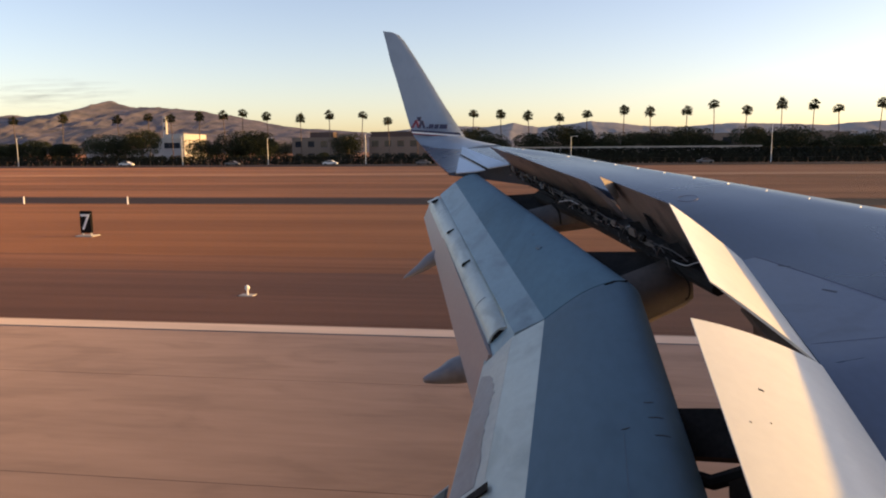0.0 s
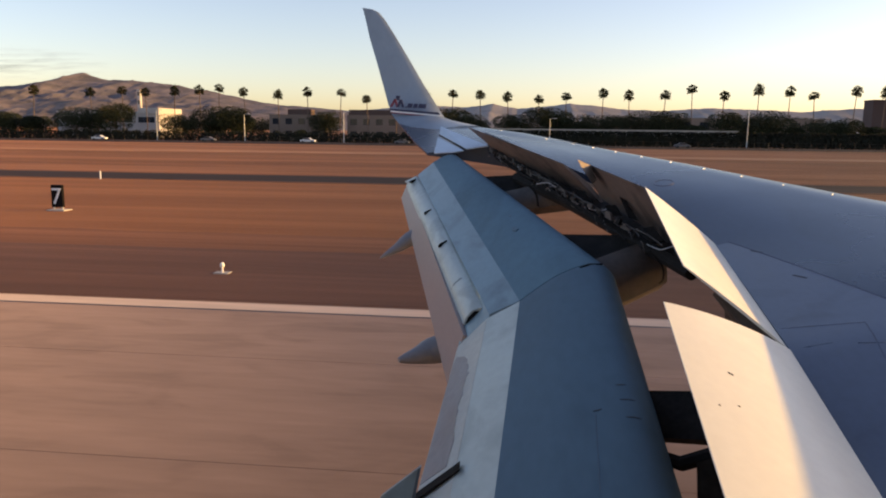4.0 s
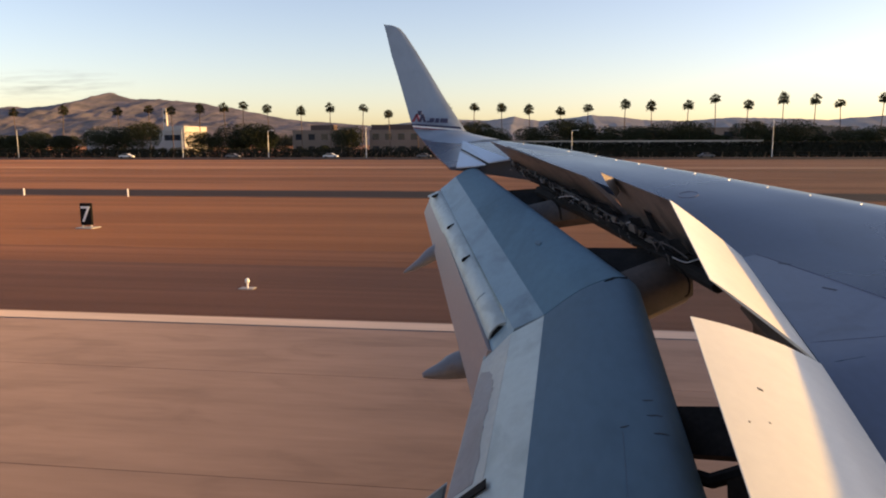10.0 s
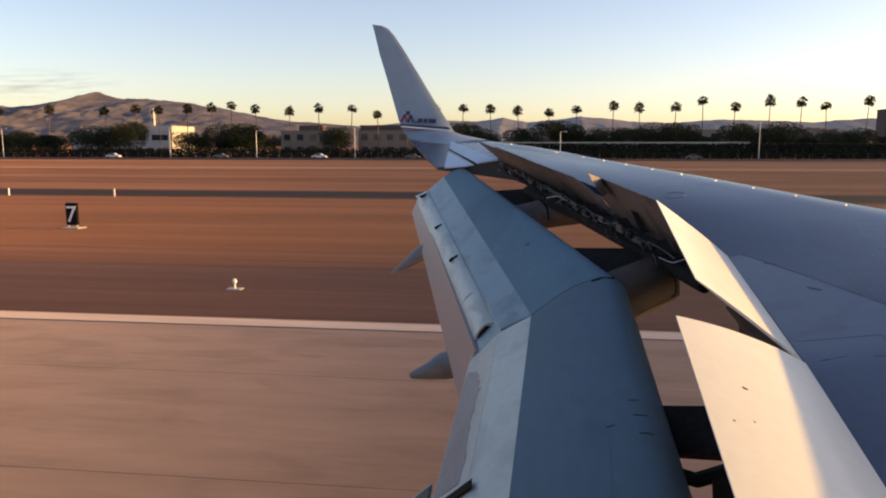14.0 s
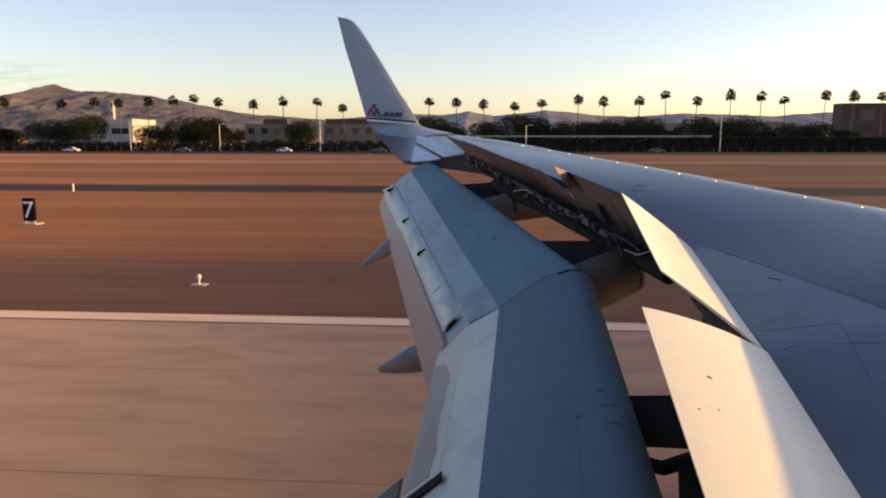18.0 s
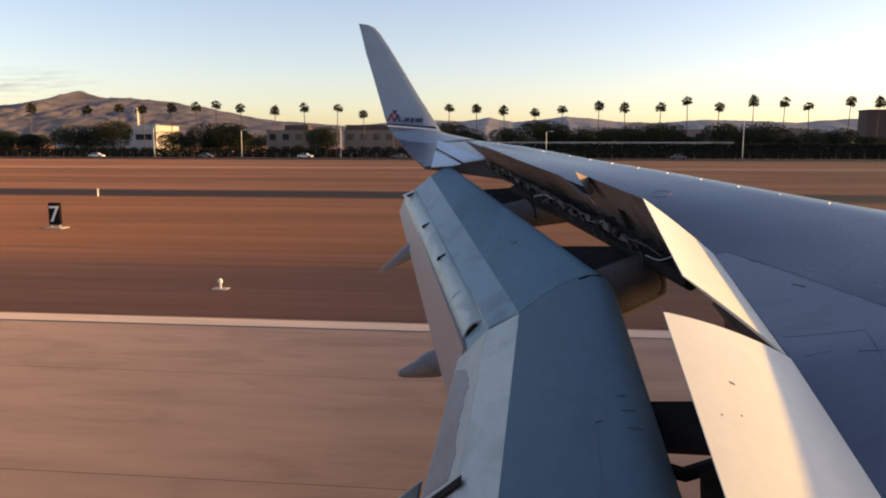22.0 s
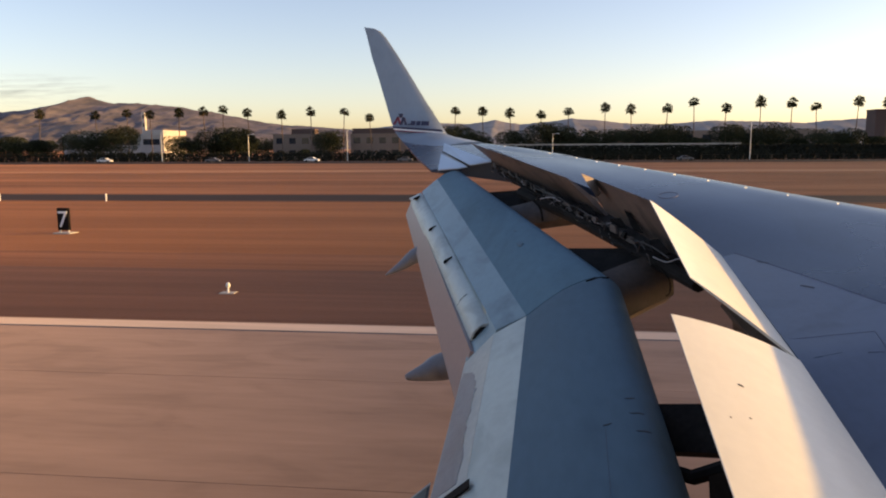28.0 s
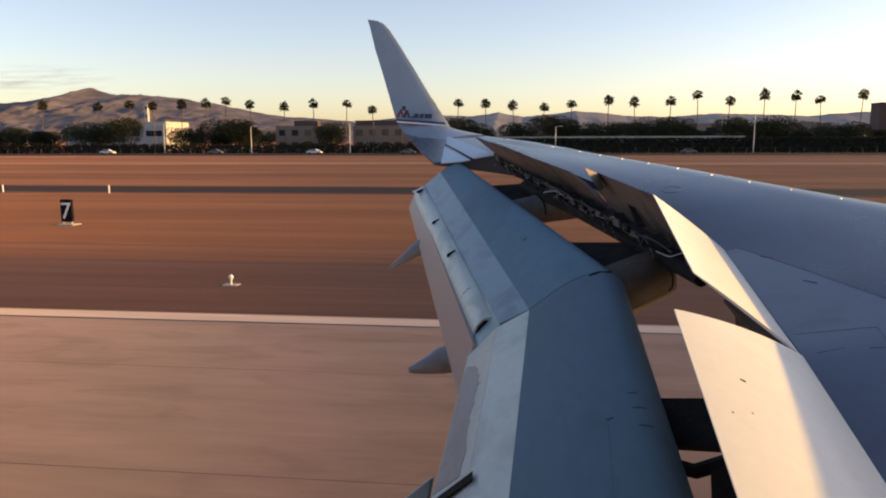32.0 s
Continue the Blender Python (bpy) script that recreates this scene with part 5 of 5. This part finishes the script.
# parked and passing vehicles at rest on the boundary road
def car(x, y, mat, label, turn=0.0):
    c = tagged(thing("car", (x, y, -0.10), turn), label, "car", "cars on the road")
    bm = bmesh.new()
    prof = [(-2.2, 0.35), (-2.25, 0.75), (-1.9, 0.92), (-1.3, 0.98), (-0.8, 1.42), (0.5, 1.45), (1.15, 0.98), (2.0, 0.86), (2.2, 0.6), (2.15, 0.35)]
    loft(bm, [[(px, s * 0.85, pz) for px, pz in prof] for s in (-1, 1)])
    bmesh.ops.bevel(bm, geom=bm.edges[:], offset=0.05, segments=1, affect="EDGES")
    part("body", bm, mat, c)
    for s in (-0.86, 0.86):
        part("side_window", loft(bmesh.new(), [[(-1.15, s, 1.0), (-0.75, s, 1.36), (0.45, s, 1.38), (0.98, s, 1.0)], [(-1.15, s * 1.01, 1.0), (-0.75, s * 1.01, 1.36), (0.45, s * 1.01, 1.38), (0.98, s * 1.01, 1.0)]]), M_GLASS, c)
    for wx in (-1.4, 1.4):
        for s in (-0.8, 0.8):
            bm = bmesh.new()
            bmesh.ops.create_cone(bm, cap_ends=True, segments=14, radius1=0.33, radius2=0.33, depth=0.22, matrix=pose(wx, s, 0.33, 90, 0, 0))
            part("wheel", bm, M_RUBBER, c)
    return c


for px, m, lab in ((168, M_CAR, "white parked saloon car"), (535, M_CAR, "white saloon car on the road"), (360, M_CAR_DARK, "dark grey saloon car"), (1190, M_CAR_DARK, "dark grey saloon car"), (700, M_CAR_DARK, "dark grey saloon car")):
    car(place(px, 255)[0] * 214 / PALM_Y, 214, m, lab)

# runway distance board and edge lights
bx, by = (-22.50, 33.10)
board = tagged(thing("distance_board", (bx, by, -0.04)), "black runway distance board with a white 7", "sign")
part("panel", box(bmesh.new(), (-0.29, -0.09, 0.16), (0.29, 0.09, 1.24), 0.02), M_BOARD, board)
part("base", box(bmesh.new(), (-0.42, -0.35, -0.05), (0.5, 0.35, 0.05), 0.02), M_BERM, board, "pale concrete pad")
for s in (-0.22, 0.22):
    part("leg", tube(bmesh.new(), ((s, 0, 0.0), (s, 0, 0.15)), 0.04, 6), M_POLE, board)
font = bpy.data.curves.new("numeral", "FONT")
font.body, font.size, font.extrude, font.align_x = "7", 1.12, 0.01, "CENTER"
fo = new("numeral", font)
me = bpy.data.meshes.new_from_object(fo.evaluated_get(bpy.context.evaluated_depsgraph_get()))
bpy.data.objects.remove(fo)
me.materials.append(M_WHITE)
num = new("numeral", me)
num.parent = board
num.matrix_basis = pose(0.0, -0.105, 0.32, 90, 0, 0)
num["label"] = "white numeral 7"


def edge_light(x, y):
    e = tagged(thing("runway_light", (x, y, -0.03)), "small white runway edge light on a pad", "runway light", "runway edge lights")
    part("base", box(bmesh.new(), (-0.22, -0.16, 0.0), (0.22, 0.16, 0.03), 0.01), M_BERM, e)
    part("stem", tube(bmesh.new(), ((0, 0, 0.0), (0, 0, 0.18)), 0.03, 8), M_WHITE, e)
    part("lens", tube(bmesh.new(), smooth_line(((0, 0, 0.18), (0, 0, 0.25), (0, 0, 0.31)), 2), [0.055, 0.07, 0.065, 0.05, 0.02], 10), M_LAMP, e, "", True)


for k in range(-6, 10):
    edge_light(-8.4 + k * 60.0, 19.4)
def marker(x, y):
    m = tagged(thing("marker_post", (x, y, -0.05)), "short white marker post in the dirt", "marker post", "marker posts")
    part("stake", tube(bmesh.new(), ((0, 0, -0.1), (0, 0, 0.62)), 0.06, 8), M_WHITE, m)
for px, py in ((205, 352), (9, 371)):
    a = (px - 784) / 1300.0
    marker((a - 0.105) * 60.0, 54.0)


for k in range(4):
    marker(-299.0 + k * 1.7, 45.0)


def traffic_signal(x, y, reach):
    """A signal pole with a mast arm over the road."""
    sg = tagged(thing("traffic_signal", (x, y, -0.14)), "white traffic signal pole with a mast arm at a junction", "traffic signal", "junction signals")
    part("pole", tube(bmesh.new(), ((0, 0, -0.2), (0, 0, 7.2)), (0.14, 0.10), 8), M_POLE, sg, "", True)
    part("mast_arm", tube(bmesh.new(), smooth_line(((0, 0, 5.6), (reach * 0.5, 0, 6.1), (reach, 0, 6.2)), 4), 0.07, 6), M_POLE, sg)
    for u in (0.55, 0.95):
        head = part("signal_head", box(bmesh.new(), (reach * u - 0.18, -0.14, 5.3), (reach * u + 0.18, 0.14, 6.35), 0.03), M_BOARD, sg, "dark signal head")
        for k in range(3):
            bm = bmesh.new()
            bmesh.ops.create_cone(bm, cap_ends=True, segments=12, radius1=0.11, radius2=0.13, depth=0.10, matrix=pose(reach * u, -0.18, 5.52 + 0.31 * k, 90, 0, 0))
            part("lens", bm, M_SLATE, head)


traffic_signal(-221.0, 226, 8.0)
traffic_signal(-243.0, 226, -7.0)


def box_truck(x, y):
    tr = tagged(thing("box_truck", (x, y, -0.10)), "white box truck waiting at a junction", "truck")
    part("cargo_box", box(bmesh.new(), (-3.4, -1.2, 0.9), (1.4, 1.2, 3.4), 0.04), M_CAR, tr)
    bm = loft(bmesh.new(), [[(px, sy, pz) for px, pz in ((1.5, 0.5), (3.5, 0.5), (3.6, 1.3), (2.9, 1.5), (2.5, 2.4), (1.5, 2.5))] for sy in (-1.05, 1.05)])
    part("cab", bm, M_CAR, tr)
    part("windscreen", loft(bmesh.new(), [[(2.93, sy, 1.52), (2.55, sy, 2.34), (2.58, sy, 2.35), (2.96, sy, 1.53)] for sy in (-0.95, 0.95)]), M_GLASS, tr)
    part("chassis", box(bmesh.new(), (-3.3, -0.9, 0.45), (3.3, 0.9, 0.9)), M_DARK, tr)
    for wx in (-2.4, 2.5):
        for sy in (-1.0, 1.0):
            bm = bmesh.new()
            bmesh.ops.create_cone(bm, cap_ends=True, segments=14, radius1=0.45, radius2=0.45, depth=0.28, matrix=pose(wx, sy, 0.45, 90, 0, 0))
            part("wheel", bm, M_RUBBER, tr)


box_truck(-233.0, 214)


# steel lattice pylon behind the trees
pylon = tagged(thing("pylon", (-268.0, 300, -0.14)), "steel lattice power pylon behind the palms", "pylon")
for sx in (-1, 1):
    for sy in (-1, 1):
        part("leg", tube(bmesh.new(), ((sx * 1.3, sy * 1.3, -0.2), (sx * 0.35, sy * 0.35, 21.0)), 0.09, 4), M_POLE, pylon)
for k in range(9):
    z0, z1 = 2.0 + k * 2.1, 4.1 + k * 2.1
    w0, w1 = 1.3 - 0.95 * z0 / 21, 1.3 - 0.95 * z1 / 21
    for sy in (-1, 1):
        part("brace", tube(bmesh.new(), ((-w0, sy * w0, z0), (w1, sy * w1, z1)), 0.05, 4), M_POLE, pylon)
for z, w in ((16.0, 3.0), (18.5, 2.6), (20.8, 2.0)):
    part("cross_arm", tube(bmesh.new(), ((-w, 0, z), (w, 0, z)), 0.10, 4), M_POLE, pylon)

# concrete blast wall farther back along the airfield, with a sunlit sloping end
wall = tagged(thing("blast_wall", (-300.0, 120.0, -0.14)), "long sloping concrete blast wall on the dirt", "blast wall")
part("body", loft(bmesh.new(), [[(-38, 0, 0), (-38, 7, 0), (-38, 5.6, 3.9), (-38, 4.8, 3.9)], [(36, 0, 0), (36, 7, 0), (36, 5.6, 3.9), (36, 4.8, 3.9)]]), M_BERM, wall)
part("footing", box(bmesh.new(), (-40, -0.6, -0.2), (38, 7.6, 0.12)), M_BERM, wall)
for k in range(7):
    part("buttress", box(bmesh.new(), (-34 + k * 11, -0.25, 0.1), (-33.5 + k * 11, 0.6, 1.1)), M_BERM, wall)

# long pale warehouse: slate panels and an unlettered red sign
hw = (225.5 - 139.0) / 2
for k in range(5):
    part("slate_panel", box(bmesh.new(), (-hw + 6 + k * 7, -0.3, 1.2), (-hw + 9 + k * 7, -0.05, 11.2)), M_SLATE, sign_hall, "dark slate wall panel")
for k in range(6):
    part("sign_bar", box(bmesh.new(), (hw - 26 + k * 2.4, -0.4, 8.4), (hw - 24.2 + k * 2.4, -0.1, 10.2)), M_RED, sign_hall, "red sign bar")
